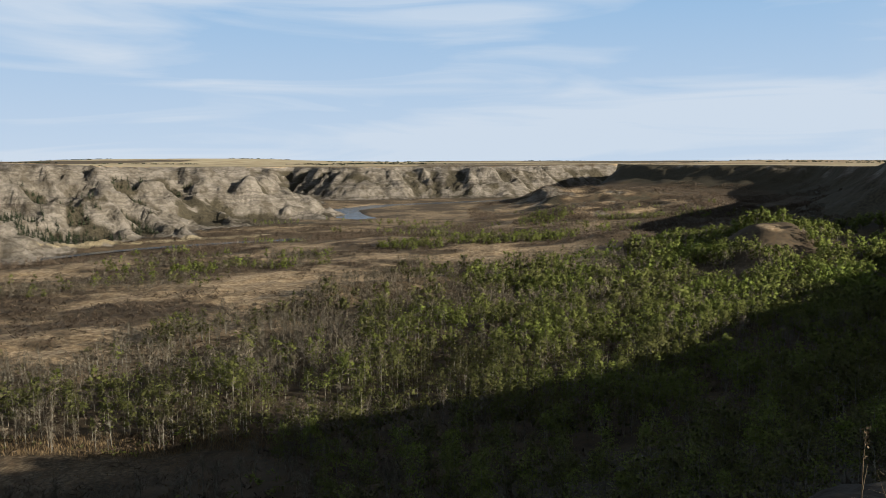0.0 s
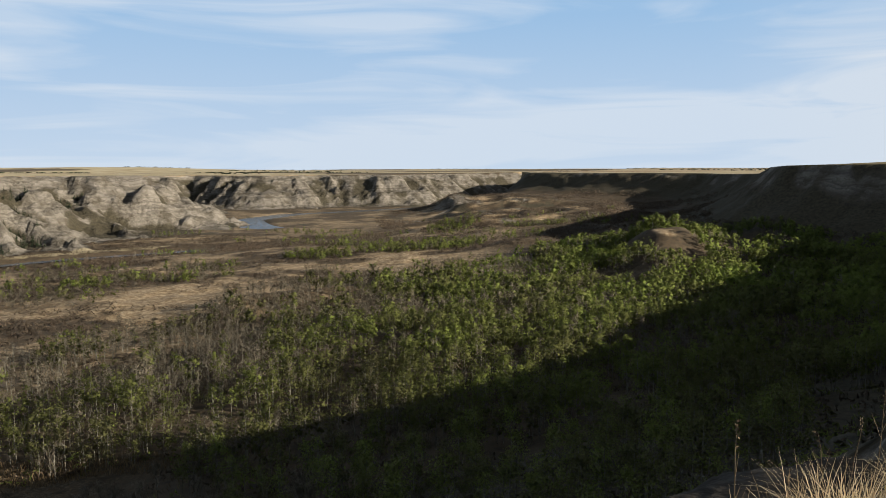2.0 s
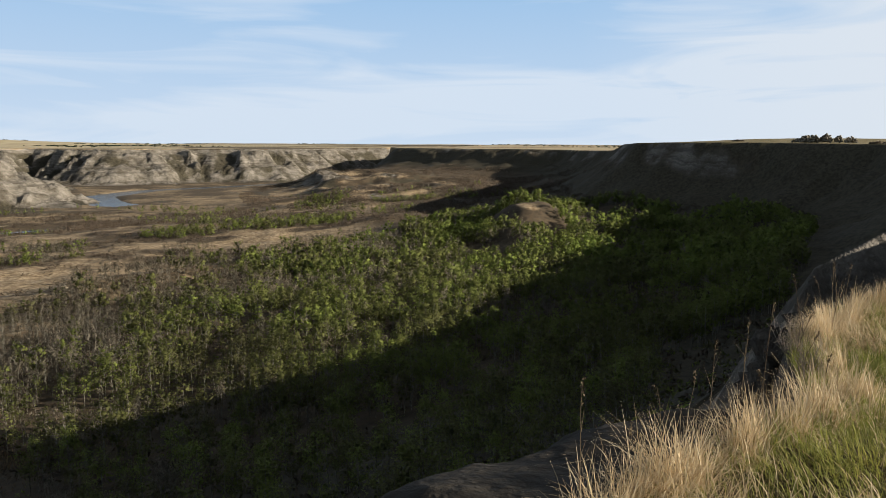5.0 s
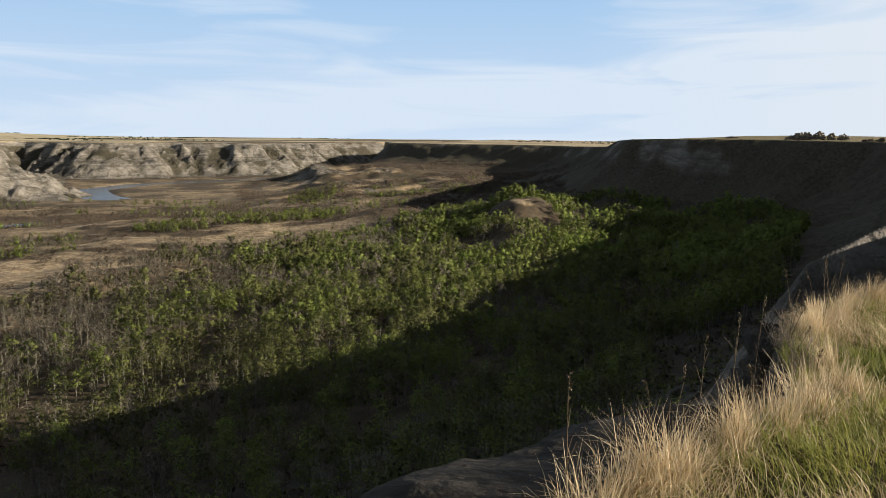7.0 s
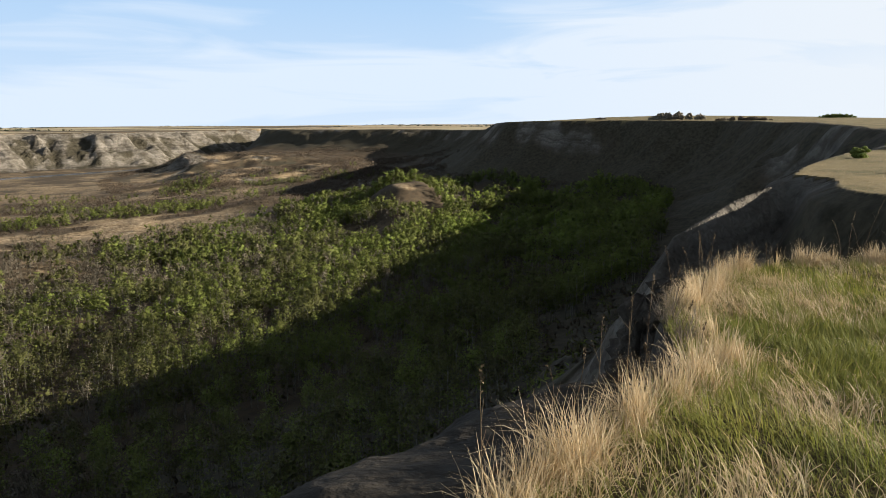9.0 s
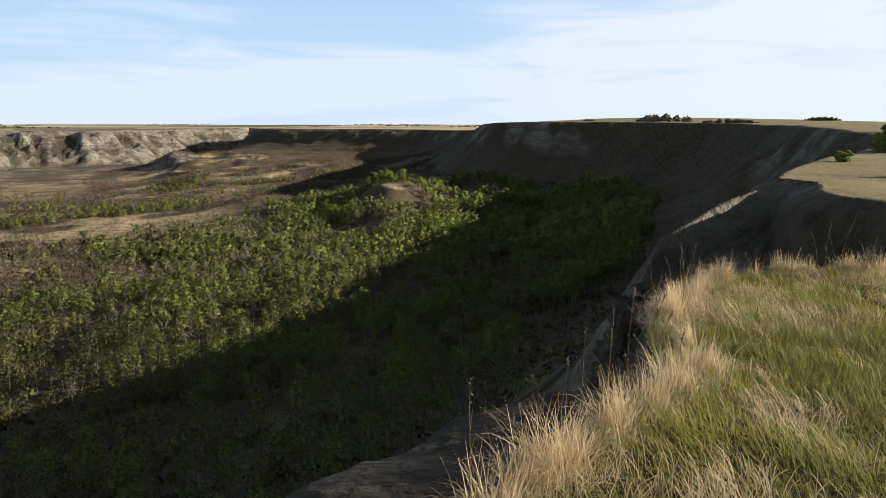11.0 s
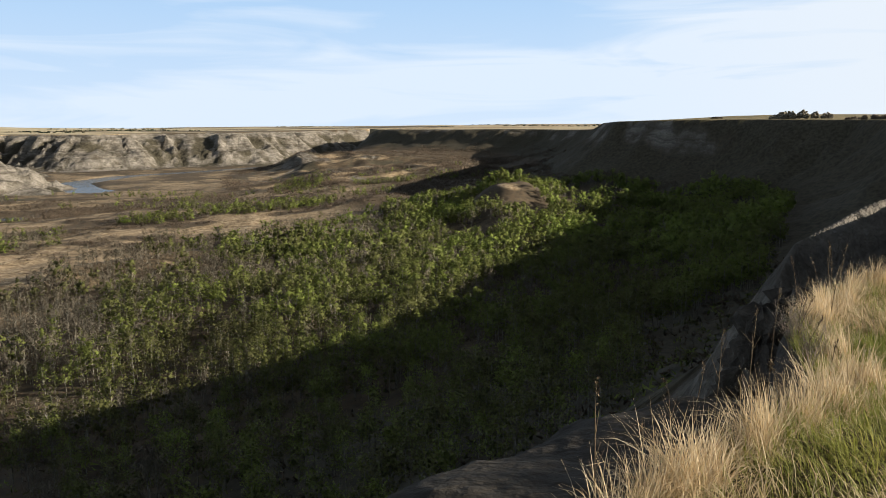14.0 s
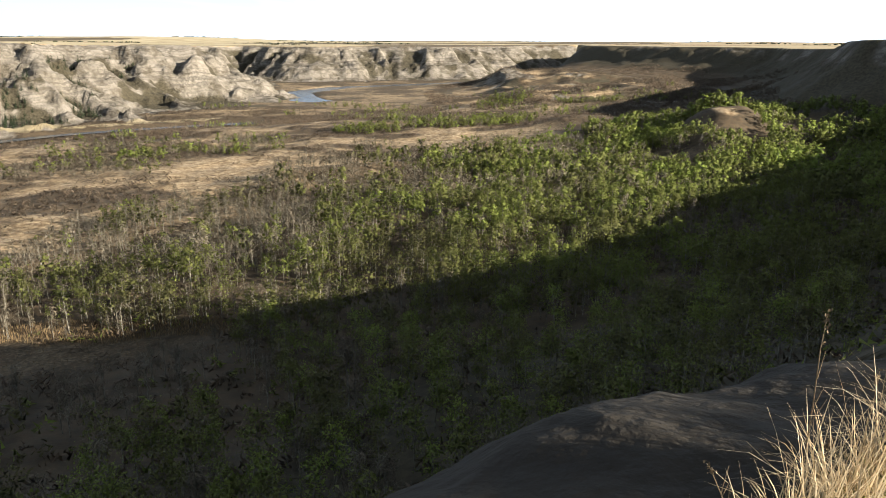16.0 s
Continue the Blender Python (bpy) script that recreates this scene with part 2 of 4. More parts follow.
GREEN = [(0.0, (0.115, 0.108, 0.054)), (0.45, (0.165, 0.18, 0.058)), (1.0, (0.255, 0.33, 0.070))]
GREY = [(0.0, (0.11, 0.093, 0.068)), (0.5, (0.18, 0.156, 0.115)), (1.0, (0.27, 0.24, 0.18))]
BROWN = [(0.0, (0.072, 0.053, 0.037)), (0.5, (0.115, 0.087, 0.062)), (1.0, (0.165, 0.128, 0.09))]
DARK = [(0.0, (0.010, 0.017, 0.008)), (1.0, (0.026, 0.038, 0.018))]
STRAW = [(0.0, (0.27, 0.19, 0.10)), (0.5, (0.50, 0.39, 0.235)), (1.0, (0.68, 0.585, 0.42))]
SHOOT = [(0.0, (0.105, 0.125, 0.022)), (0.5, (0.195, 0.205, 0.046)), (1.0, (0.35, 0.31, 0.105))]
MAT_GROUND = ground_material()
MAT_WATER = water_material()
MAT_GREEN = leaf_material("spring_leaves", GREEN, 0.6, grain=0)
MAT_GREY = leaf_material("bare_twigs", GREY, 0.1, grain=0)
MAT_BROWN = leaf_material("brown_twigs", BROWN, 0.1, grain=0)
MAT_DARK = leaf_material("needles", DARK, 0.05)
MAT_GREEN_ONE = leaf_material("spring_leaves_single", GREEN, 0.45, tint=False, grain=0)
MAT_GREY_ONE = leaf_material("bare_twigs_single", GREY, 0.1, tint=False, grain=0)
MAT_STRAW = leaf_material("straw", STRAW, 0.3, grain=0, spread=0.5)
MAT_SHOOT = leaf_material("green_blades", SHOOT, 0.4, grain=0, spread=0.4)
MAT_BARK = bark_material("aspen_bark", (0.230, 0.218, 0.179), (0.083, 0.074, 0.058))
MAT_DEAD = bark_material("dead_wood", (0.30, 0.25, 0.20), (0.15, 0.12, 0.095))
MAT_STALK = bark_material("dry_stalk", (0.128, 0.096, 0.058), (0.064, 0.045, 0.029))


def rock_material():
    m, nd, lk = material("weathered_rock")
    pos = nd("ShaderNodeNewGeometry").outputs["Position"]
    n, f = noise_node(nd, lk, pos, 0.9, 6, 0.65), noise_node(nd, lk, pos, 6.0, 5, 0.6)
    c = ramp(nd, lk, n, [(0.3, (0.038, 0.033, 0.027)), (0.55, (0.096, 0.083, 0.067)), (0.75, (0.154, 0.138, 0.112))])
    c = mix(nd, lk, math_node(nd, lk, "MULTIPLY", f, 0.5), c, (0.045, 0.038, 0.029))
    finish(nd, lk, c, 0.95, math_node(nd, lk, "ADD", n, math_node(nd, lk, "MULTIPLY", f, 0.2)), 0.9, 0.6)
    return m


MAT_ROCK = rock_material()

REED = [(0.0, (0.109, 0.074, 0.038)), (0.5, (0.186, 0.131, 0.070)), (1.0, (0.269, 0.205, 0.115))]
MAT_REED = leaf_material("reeds", REED, 0.3, grain=0)

# ---------------------------------------------------------------- the lie of the land
def lattice(ix, iy, seed):
    h = (ix.astype(np.int64) * 374761393 + iy.astype(np.int64) * 668265263 + seed * 974634777) & 0xFFFFFFFF
    h = ((h ^ (h >> 13)) * 1274126177) & 0xFFFFFFFF
    return ((h ^ (h >> 16)) & 0xFFFFFF) / 16777216.0


def value_noise(x, y, seed=0):
    ix, iy = np.floor(x), np.floor(y)
    fx, fy = x - ix, y - iy
    u, v = fx * fx * fx * (fx * (6 * fx - 15) + 10), fy * fy * fy * (fy * (6 * fy - 15) + 10)
    a, b = lattice(ix, iy, seed), lattice(ix + 1, iy, seed)
    c, d = lattice(ix, iy + 1, seed), lattice(ix + 1, iy + 1, seed)
    return (a + (b - a) * u) * (1 - v) + (c + (d - c) * u) * v


def fbm(x, y, size, octaves=4, seed=0, gain=0.5):
    """Smooth noise from -1 to 1, whose largest lumps are about size metres across."""
    x, y, total, amp, norm = x / size, y / size, 0.0, 1.0, 0.0
    for k in range(octaves):
        total = total + amp * (2 * value_noise(x, y, seed + 17 * k) - 1)
        norm += amp
        x, y = 1.6 * x - 1.2 * y + 5.3, 1.2 * x + 1.6 * y + 1.7
        amp *= gain
    return total / norm


def ridged(x, y, size, octaves=3, seed=0):
    """Noise from 0 (gully) to 1 (sharp crest)."""
    x, y, total, amp, norm = x / size, y / size, 0.0, 1.0, 0.0
    for k in range(octaves):
        total = total + amp * (1 - np.abs(2 * value_noise(x, y, seed + 29 * k) - 1))
        norm += amp
        x, y = 1.6 * x - 1.2 * y + 3.1, 1.2 * x + 1.6 * y + 7.7
        amp *= 0.5
    return total / norm


def smooth(a, b, x):
    t = np.clip((x - a) / (b - a), 0, 1)
    return t * t * (3 - 2 * t)


def to_line(x, y, line):
    """Distance to a line of points, and how far along it (in points) the nearest place lies."""
    best, along = np.full(x.shape, 1e9), np.zeros(x.shape)
    for i, ((ax, ay), (bx, by)) in enumerate(zip(line[:-1], line[1:])):
        dx, dy = bx - ax, by - ay
        t = np.clip(((x - ax) * dx + (y - ay) * dy) / (dx * dx + dy * dy), 0, 1)
        d = np.hypot(x - ax - t * dx, y - ay - t * dy)
        near = d < best
        best, along = np.where(near, d, best), np.where(near, i + t, along)
    return best, along


def inside(x, y, ring):
    hit = np.zeros(x.shape, bool)
    for (ax, ay), (bx, by) in zip(ring, ring[1:] + ring[:1]):
        if ay != by:
            hit ^= ((ay > y) != (by > y)) & (x < (bx - ax) * (y - ay) / (by - ay) + ax)
    return hit


# rim of the plateau on which one stands, from behind to the far butte
RIM_R = [(-4000, -2300), (-300, -185), (-60, -38), (-14, -9), (-5, -2.6), (-2.2, -0.2), (-0.8, 1.0), (0.0, 2.1),
         (0.35, 2.95), (1.1, 3.6), (1.75, 3.95), (2.85, 4.3), (3.35, 4.1), (3.9, 3.5), (4.4, 4.15), (5.4, 5.05), (6.4, 5.5), (8.0, 5.6), (9.4, 4.8), (13, 2.2), (22, 2.5),
         (31, 6), (40, 14), (43.5, 23), (44.6, 26.8), (46.2, 29), (52, 33.2), (53, 37.4), (66, 45), (94, 59), (106, 62.5), (160, 84), (235, 128), (318, 202),
         (402, 282), (456, 378), (436, 470), (392, 585), (450, 700), (560, 850), (690, 1100), (750, 1380), (690, 1480), (600, 1600),
         (525, 1720), (470, 1830), (500, 2000), (640, 2150), (800, 2350), (1010, 2700), (1550, 3600), (3300, 6500)]
# where the turf ends above a strip of bare clay
TURF_EDGE = [(-60, -40), (-14, -10), (-5, -3.2), (-1.8, -0.6), (-0.4, 0.8), (0.75, 1.8), (1.4, 2.25), (2.1, 2.6), (2.9, 2.85), (3.8, 3.2),
             (4.3, 4.0), (5.3, 4.95), (6.3, 5.45), (8.0, 5.55), (9.4, 4.75), (13, 2.1), (22, 2.4)]
TURF = TURF_EDGE + [(22, -60), (-60, -60)]
PLATEAU_R = RIM_R + [(7000, 6500), (7000, -7000), (-4000, -7000)]
# rim on the other side of the river
RIM_L = [(-5000, -1500), (-1100, 470), (-800, 700), (-650, 880), (-570, 990), (-500, 1100), (-455, 1230), (-450, 1420), (-500, 1640),
         (-520, 1860), (-400, 1985), (-200, 1850), (-30, 1930), (120, 1915), (330, 2070), (520, 2250), (700, 2450), (900, 2800), (1400, 3650), (3000, 6500)]
# crest that runs down from the tip of the spur to the outcrop
SPINE = [(52.5, 36.5), (49.6, 37.2), (45, 36.6), (38, 35.5), (28.6, 29.4), (24, 27)]
# pale dry meadows of the valley floor: centre, half sizes, turn
MEADOWS = [(-75, 452, 92, 58, 8), (62, 572, 80, 92, 0), (195, 780, 44, 165, -8), (-112, 326, 56, 24, 22), (-150, 395, 60, 14, 5)]
# brown brush: centre, half sizes
BRAKES = [(-140, 362, 30, 15), (-66, 362, 24, 24), (-36, 402, 22, 18), (-210, 650, 60, 45), (0, 600, 26, 16), (95, 620, 30, 14), (-40, 800, 120, 60)]
PLATEAU_L = RIM_L + [(-7000, 6500), (-7000, -1500)]
RIVER = [(-1500, 0), (-620, 500), (-432, 685), (-350, 785), (-262, 845), (-170, 890), (-70, 940), (-15, 1030), (-60, 1130),
         (-150, 1230), (-190, 1390), (-120, 1540), (20, 1625), (170, 1720), (300, 1850), (430, 2040), (620, 2220), (1400, 3500)]


def bump_at(x, y, cx, cy, rx, ry, turn=0.0):
    c, s = math.cos(radians(turn)), math.sin(radians(turn))
    u, v = ((x - cx) * c + (y - cy) * s) / rx, ((y - cy) * c - (x - cx) * s) / ry
    return np.exp(-(u * u + v * v))


def flat_top(x, y, cx, cy, rx, ry, turn=0.0, sharp=3.0):
    c, s = math.cos(radians(turn)), math.sin(radians(turn))
    u, v = ((x - cx) * c + (y - cy) * s) / rx, ((y - cy) * c - (x - cx) * s) / ry
    return np.exp(-(u * u + v * v) ** sharp)


def land(x, y):
    """Height and the masks of the cover at points of the plan."""
    r = np.hypot(x, y)
    dR, aR = to_line(x, y, RIM_R)
    inR = inside(x, y, PLATEAU_R)
    dL, aL = to_line(x, y, RIM_L)
    inL = inside(x, y, PLATEAU_L)
    dW, aW = to_line(x, y, RIVER)
    wild = smooth(70, 220, r)
    sR = np.where(inR, -dR, dR) + wild * (5.5 * fbm(x, y, 34, 4, 18))
    sL = np.where(inL, -dL, dL) + 16 * fbm(x, y, 70, 4, 20)
    inR, inL = sR < 0, sL < 0
    far = smooth(20, 120, r)
    # plateau on this side
    top_r = (98.35 + 1.2 * smooth(250, 520, x) * smooth(-300, 100, y) * (1 - smooth(500, 900, y)) - 2.7 * smooth(13, 40, r) * (1 - smooth(120, 420, r))
             + 7.6 * bump_at(x, y, 650, 650, 250, 230) - 3.2 * bump_at(x, y, 470, 690, 110, 120) - 12.5 * smooth(600, 1300, y) - 0.10 * smooth(0, 12, r) * 1.0
             + 0.06 * fbm(x, y, 2.2, 3, 3) + far * (0.5 * fbm(x, y, 60, 3, 5) + smooth(500, 1500, r) * 1.2 * fbm(x, y, 300, 3, 6) + smooth(2200, 4200, r) * 17 * fbm(x, y, 1100, 3, 11)))
    dT, _ = to_line(x, y, TURF_EDGE)
    off_turf = (r < 30) & (x < 8) & ~inside(x, y, TURF)
    bare = inR & off_turf
    dC = np.minimum(dT, 2.2)
    top_r = top_r + 0.13 * bump_at(x, y, 1.25, 3.35, 0.75, 0.6) - 0.075 * bump_at(x, y, 2.1, 3.85, 0.9, 0.7)
    step = np.where(off_turf, np.minimum(dC * 0.7, 0.11) + 0.16 * dC + 0.10 * np.maximum(dC - 0.9, 0) ** 2, 0)
    top_r = top_r - step + np.where(off_turf, 0.05 * fbm(x, y, 0.5, 4, 4) * smooth(0, 0.3, dT), 0)
    # plain on the other side
    top_l = 88.5 - 8.0 * smooth(1200, 1950, y) + 7 * smooth(1500, 4800, r) + 2.2 * fbm(x, y, 420, 3, 9) * smooth(1000, 2500, r) + 17 * fbm(x, y, 1100, 3, 10) * smooth(2200, 4200, r)
    top_l = top_l + 15 * bump_at(x, y, -1250, 3700, 800, 400) + 10 * bump_at(x, y, -640, 950, 170, 130, 40)
    # slopes: gullies eat into the rims
    legs = np.concatenate([[0], np.cumsum([math.dist(a_, b_) for a_, b_ in zip(RIM_L[:-1], RIM_L[1:])])])
    run = np.interp(aL, range(len(RIM_L)), legs) + 14 * fbm(x, y, 60, 3, 43)
    gully = 0.65 * ridged(run, sL * 0.35, 95, 5, 41) + 0.35 * ridged(x, y, 70, 5, 42) - 0.52
    gully_far = 0.7 * ridged(run, sL * 0.18, 46, 5, 61) + 0.3 * ridged(run, sL * 0.3, 22, 3, 62) - 0.55
    nick = ridged(x + 18 * fbm(x, y, 60, 2, 47), y, 95, 5, 46) - 0.55
    eat = far * smooth(0, 30, sR)
    tR = sR - eat * (nick * 34 * smooth(60, 300, r)) + eat * 3.5 * fbm(x, y, 14, 4, 8)
    tR = tR * (1 + 3.0 * smooth(2.9, 3.7, x) * (1 - smooth(9, 18, r)))
    tR = tR * (1 + 0.9 * smooth(15, 25, r) * (1 - smooth(90, 150, r)) * (1 - smooth(6, 14, tR)))
    tR = tR * (1 - 0.5 * smooth(1250, 1500, y))
    prof_r = np.interp(tR, [0, 0.5, 1.5, 4, 12, 25, 45, 60, 105, 175, 300, 450, 700, 950, 1200],
                       [0, 0.2, 1.8, 10, 26, 39, 48.5, 52, 59, 67, 74, 78, 84, 91, 95])
    gentle = np.interp(tR, [0, 3.5, 7, 14, 30, 60, 105, 175, 300, 450, 700, 950, 1200],
                       [0, 0.9, 5, 16, 32, 47, 58, 67, 74, 78, 84, 91, 95])
    g = smooth(20, 44, r)
    prof_r = prof_r * (1 - g) + gentle * g
    h_r = top_r - prof_r
    widths = np.interp(aL, range(len(RIM_L)), [300, 300, 250, 240, 235, 230, 225, 200, 150, 130, 125] + [135] * (len(RIM_L) - 11))
    eatL = smooth(0, 0.25, sL / widths)
    tL = (sL - eatL * (gully * 300 * smooth(1900, 1400, y) + gully_far * 100 * smooth(1400, 1900, y))) / widths
    prof_l = np.interp(tL, [0, 0.06, 0.16, 0.24, 0.42, 0.5, 0.72, 0.86, 1.0, 1.15], [0, 0.06, 0.2, 0.25, 0.5, 0.55, 0.80, 0.92, 0.985, 1.0])
    h_l = top_l * (1 - prof_l) + 2.0 * prof_l
    h_l = h_l + np.where(sL > 0, (7.5 * (ridged(x, y, 34, 4, 63) - 0.55)) * smooth(0.08, 0.3, tL) * (1 - smooth(0.75, 1.0, tL)), 0)
    ledge = h_l + 9 * fbm(x, y, 120, 2, 45)
    h_l = h_l + np.where(sL > 0, (1.3 * np.sin(ledge * 0.40) + 0.5 * np.sin(ledge * 1.1)) * smooth(0.05, 0.2, tL) * (1 - smooth(0.8, 0.95, tL)), 0)
    # hummocks and knolls of the valley floor
    floor = h_r + smooth(120, 350, sR) * (2.6 * fbm(x, y, 70, 4, 13) + 1.2 * fbm(x, y, 22, 3, 14))
    badland = smooth(750, 1000, y) * (1 - smooth(1500, 1700, y)) * smooth(-20, 160, x) * smooth(90, 330, sR)
    floor = floor + badland * (23 * (ridged(x, y, 130, 5, 21) - 0.42) + 7 * (ridged(x, y, 45, 4, 23) - 0.5) + 12 * smooth(100, 450, x))
    floor = floor + 7 * bump_at(x, y, 205, 450, 20, 60, -20) + 11 * flat_top(x, y, 236, 500, 25, 36, -10, 2.0) * (0.85 + 0.3 * ridged(x, y, 22, 3, 19)) + 9 * bump_at(x, y, 246, 480, 55, 80, -12)
    floor = floor + 19 * bump_at(x, y, 236, 1450, 45, 60) * (0.5 + ridged(x, y, 40, 3, 77))
    floor = floor + 7 * bump_at(x, y, -20, 425, 34, 16, 20) + 6 * bump_at(x, y, -62, 395, 30, 12, 25) + 5 * bump_at(x, y, 25, 445, 26, 12)
    floor = floor + 6 * bump_at(x, y, 165, 640, 40, 22, 30) + 6 * bump_at(x, y, -170, 560, 40, 14, 10)
    floor = floor + 7.5 * flat_top(x, y, 32, 33.5, 9, 4.5, 45, 1.1) * (fbm(x, y, 4, 4, 2) * 0.45 + 0.9) * smooth(0.5, 5, sR)
    dS, aS = to_line(x, y, SPINE)
    crest = np.interp(aS, range(6), [95.5, 94.7, 94.0, 92.2, 87.5, 79.0]) - np.interp(aS, range(6), [1.15, 1.2, 1.4, 1.8, 2.8, 3.2]) * dS + np.interp(aS, range(6), [0.3, 0.35, 0.5, 0.9, 1.7, 1.7]) * fbm(x, y, 8, 3, 61)
    floor = np.where(dS < 26, np.maximum(floor, crest), floor)
    near_river = 1 - smooth(25, 190, dW)
    floor = floor * (1 - near_river) + near_river * np.minimum(floor, 2.2 + 0.6 * fbm(x, y, 30, 3, 15))
    flats = smooth(1050, 1250, y) * (1 - smooth(60, 240, x)) + smooth(1560, 1680, y)
    flats = np.clip(flats, 0, 1) * smooth(160, 380, sR)
    floor = floor * (1 - flats) + flats * np.minimum(floor, 2.5 + 0.8 * fbm(x, y, 60, 3, 16))
    h = np.maximum(floor, h_l)
    h = np.where(inR, top_r, np.where(inL, top_l, h))
    h = h - 3.5 * (1 - smooth(20, 40, dW)) * (1 - smooth(4.6, 5.4, aW) * (1 - smooth(8.4, 8.9, aW)))
    # cover
    valley = (~inR) & (~inL)
    on_left = valley & (h_l > floor)
    n1, n2 = fbm(x, y, 90, 4, 31), fbm(x, y, 25, 3, 33)
    rock = np.where(on_left, 1.0 - smooth(0.92, 1.1, tL), 0.0)
    rock = np.maximum(rock, badland * smooth(0.1, 0.5, fbm(x, y, 45, 3, 22)) * 0.8)
    rock = np.maximum(rock, bump_at(x, y, 225, 1430, 50, 60) * 1.3)
    # pale rock faces near the rim, strengthened to stand in for distant haze
    rock = np.maximum(rock, np.where(valley & ~on_left, (1 - smooth(14, 40, sR)) * smooth(-0.1, 0.4, fbm(x, y, 50, 3, 36)) * smooth(110, 220, r) * 0.9, 0))
    rock = np.maximum(rock, np.where(valley & ~on_left, (1 - smooth(18, 42, sR)) * smooth(-0.25, 0.35, fbm(x, y, 9, 3, 39)) * smooth(12, 20, r) * (1 - smooth(110, 220, r)) * 0.85, 0))
    # gully scrub, spread wide to stand in for gully shadow as well
    scrub_shade = np.where(on_left, smooth(-0.05, 0.25, -gully * 2.6 + 0.55 * n2 + 0.02) * smooth(0.05, 0.3, tL) * 0.9, 0.0)
    scrub_shade = np.maximum(scrub_shade, np.where(on_left, smooth(0.16, 0.5, fbm(x * 0.8, y, 30, 4, 38, 0.7) - 0.35 * gully) * smooth(0.04, 0.2, tL) * 0.95, 0))
    scrub_shade = np.maximum(scrub_shade, np.where(on_left & (y > 1350), smooth(-0.08, 0.2, 0.12 - gully_far * 0.9 + 0.2 * n2) * smooth(0.02, 0.2, tL) * 0.8, 0))
    scrub_shade = np.where(inL, 0, scrub_shade)
    scrub_shade = np.where(inR & (r < 13), 1.0, scrub_shade)
    scrub_shade = np.maximum(scrub_shade, badland * smooth(0.0, 0.3, n2 + 0.4 * n1) * 0.8)
    # scrub on the near-side slopes, made dark to carry their shade too
    scrub_shade = np.where(valley & ~on_left, np.maximum(scrub_shade, (1 - smooth(60, 140, sR)) * smooth(7, 11, r) * (0.85 + 0.3 * n2) * (1 - 0.75 * rock)), scrub_shade)
    scrub_shade = scrub_shade * (1 - flat_top(x, y, 232, 488, 9, 16, -10, 2.0))
    streak = 0.6 * fbm(x * 0.5, y, 36, 4, 37, 0.65) + 0.6 * fbm(x * 0.6, y, 11, 4, 40, 0.7)
    brush = np.where(valley, 0.66 + 0.5 * n1 + 0.9 * streak, 0.1)
    for cx, cy, rx, ry, turn in MEADOWS:
        pale = flat_top(x + 14 * n2, y + 22 * n2, cx, cy, rx, ry, turn, 2.0)
        brush = np.where(valley, brush * (1 - pale) + pale * (0.16 + 0.75 * streak), brush)
    for cx, cy, rx, ry in BRAKES:
        brush = np.where(valley, np.maximum(brush, 1.1 * flat_top(x + 9 * n2, y + 9 * n2, cx, cy, rx, ry, 0, 2.0)), brush)
    brush = brush * (1 - badland) + badland * (0.5 + 1.3 * fbm(x * 0.5, y, 30, 4, 65, 0.65))
    brush = np.where(valley & (sR < 330), np.maximum(brush, 1 - smooth(200, 330, sR)), brush) * (1 - flat_top(x, y, 232, 488, 9, 16, -10, 2.0))
    brush = brush * (1 - 0.45 * flat_top(x, y, -150, 142, 130, 24, 10, 2.0))
    brush = np.where(valley, np.maximum(brush, np.where(dW < 120, 0.55 + 0.3 * n1, 0)), brush)
    brush = np.where(valley & (dW < 46) & (y < 960), 0.95, brush)
    strip = fbm(x * 0.25, y, 200, 2, 51)
    crop = np.where(inL, smooth(10, 40, dL), 0.0) * np.where(strip > 0.02, 1.0, 0.1)
    brush = np.where(inL & (strip < 0.02), 0.95, brush)
    crop = np.maximum(crop, np.where(valley & (dW > 38) & (dW < 58) & (dL < 330) & (y < 1000) & (h < 11), 0.85, 0))
    crop = np.maximum(crop, np.where(inR & (r > 1500), np.where(strip > 0.05, 0.7, 0.1), 0))
    turf = np.where(inR & ~bare, 1 - smooth(900, 1500, r), 0.0)
    clay = np.where(bare, smooth(0.0, 0.25, dT), np.where(valley & ~on_left, (1 - smooth(6, 16, sR)), 0.0) * (1 - smooth(7, 11, r)))
    return h, (rock, brush, scrub_shade), (crop, turf, clay), sR


def grid_mesh(name, rings, spokes):
    """A sheet of quads round the standing place, finer where it is near."""
    a, q = np.meshgrid(spokes, rings)
    x, y = np.sin(a) * q + 0.3, np.cos(a) * q - 0.9
    z, cover, field, _ = land(x, y)
    n, m = x.shape
    idx = np.arange(n * m).reshape(n, m)
    nxt = np.roll(idx, -1, axis=1)
    faces = np.stack([idx[:-1], idx[1:], nxt[1:], nxt[:-1]], -1).reshape(-1, 4)
    co = np.stack([x, y, z], -1).reshape(-1, 3)
    me = quick_mesh(name, co, faces)
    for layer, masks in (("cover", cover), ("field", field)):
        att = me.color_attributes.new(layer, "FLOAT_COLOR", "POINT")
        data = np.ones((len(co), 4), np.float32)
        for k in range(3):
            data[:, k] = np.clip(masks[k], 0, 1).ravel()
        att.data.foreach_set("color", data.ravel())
    return me


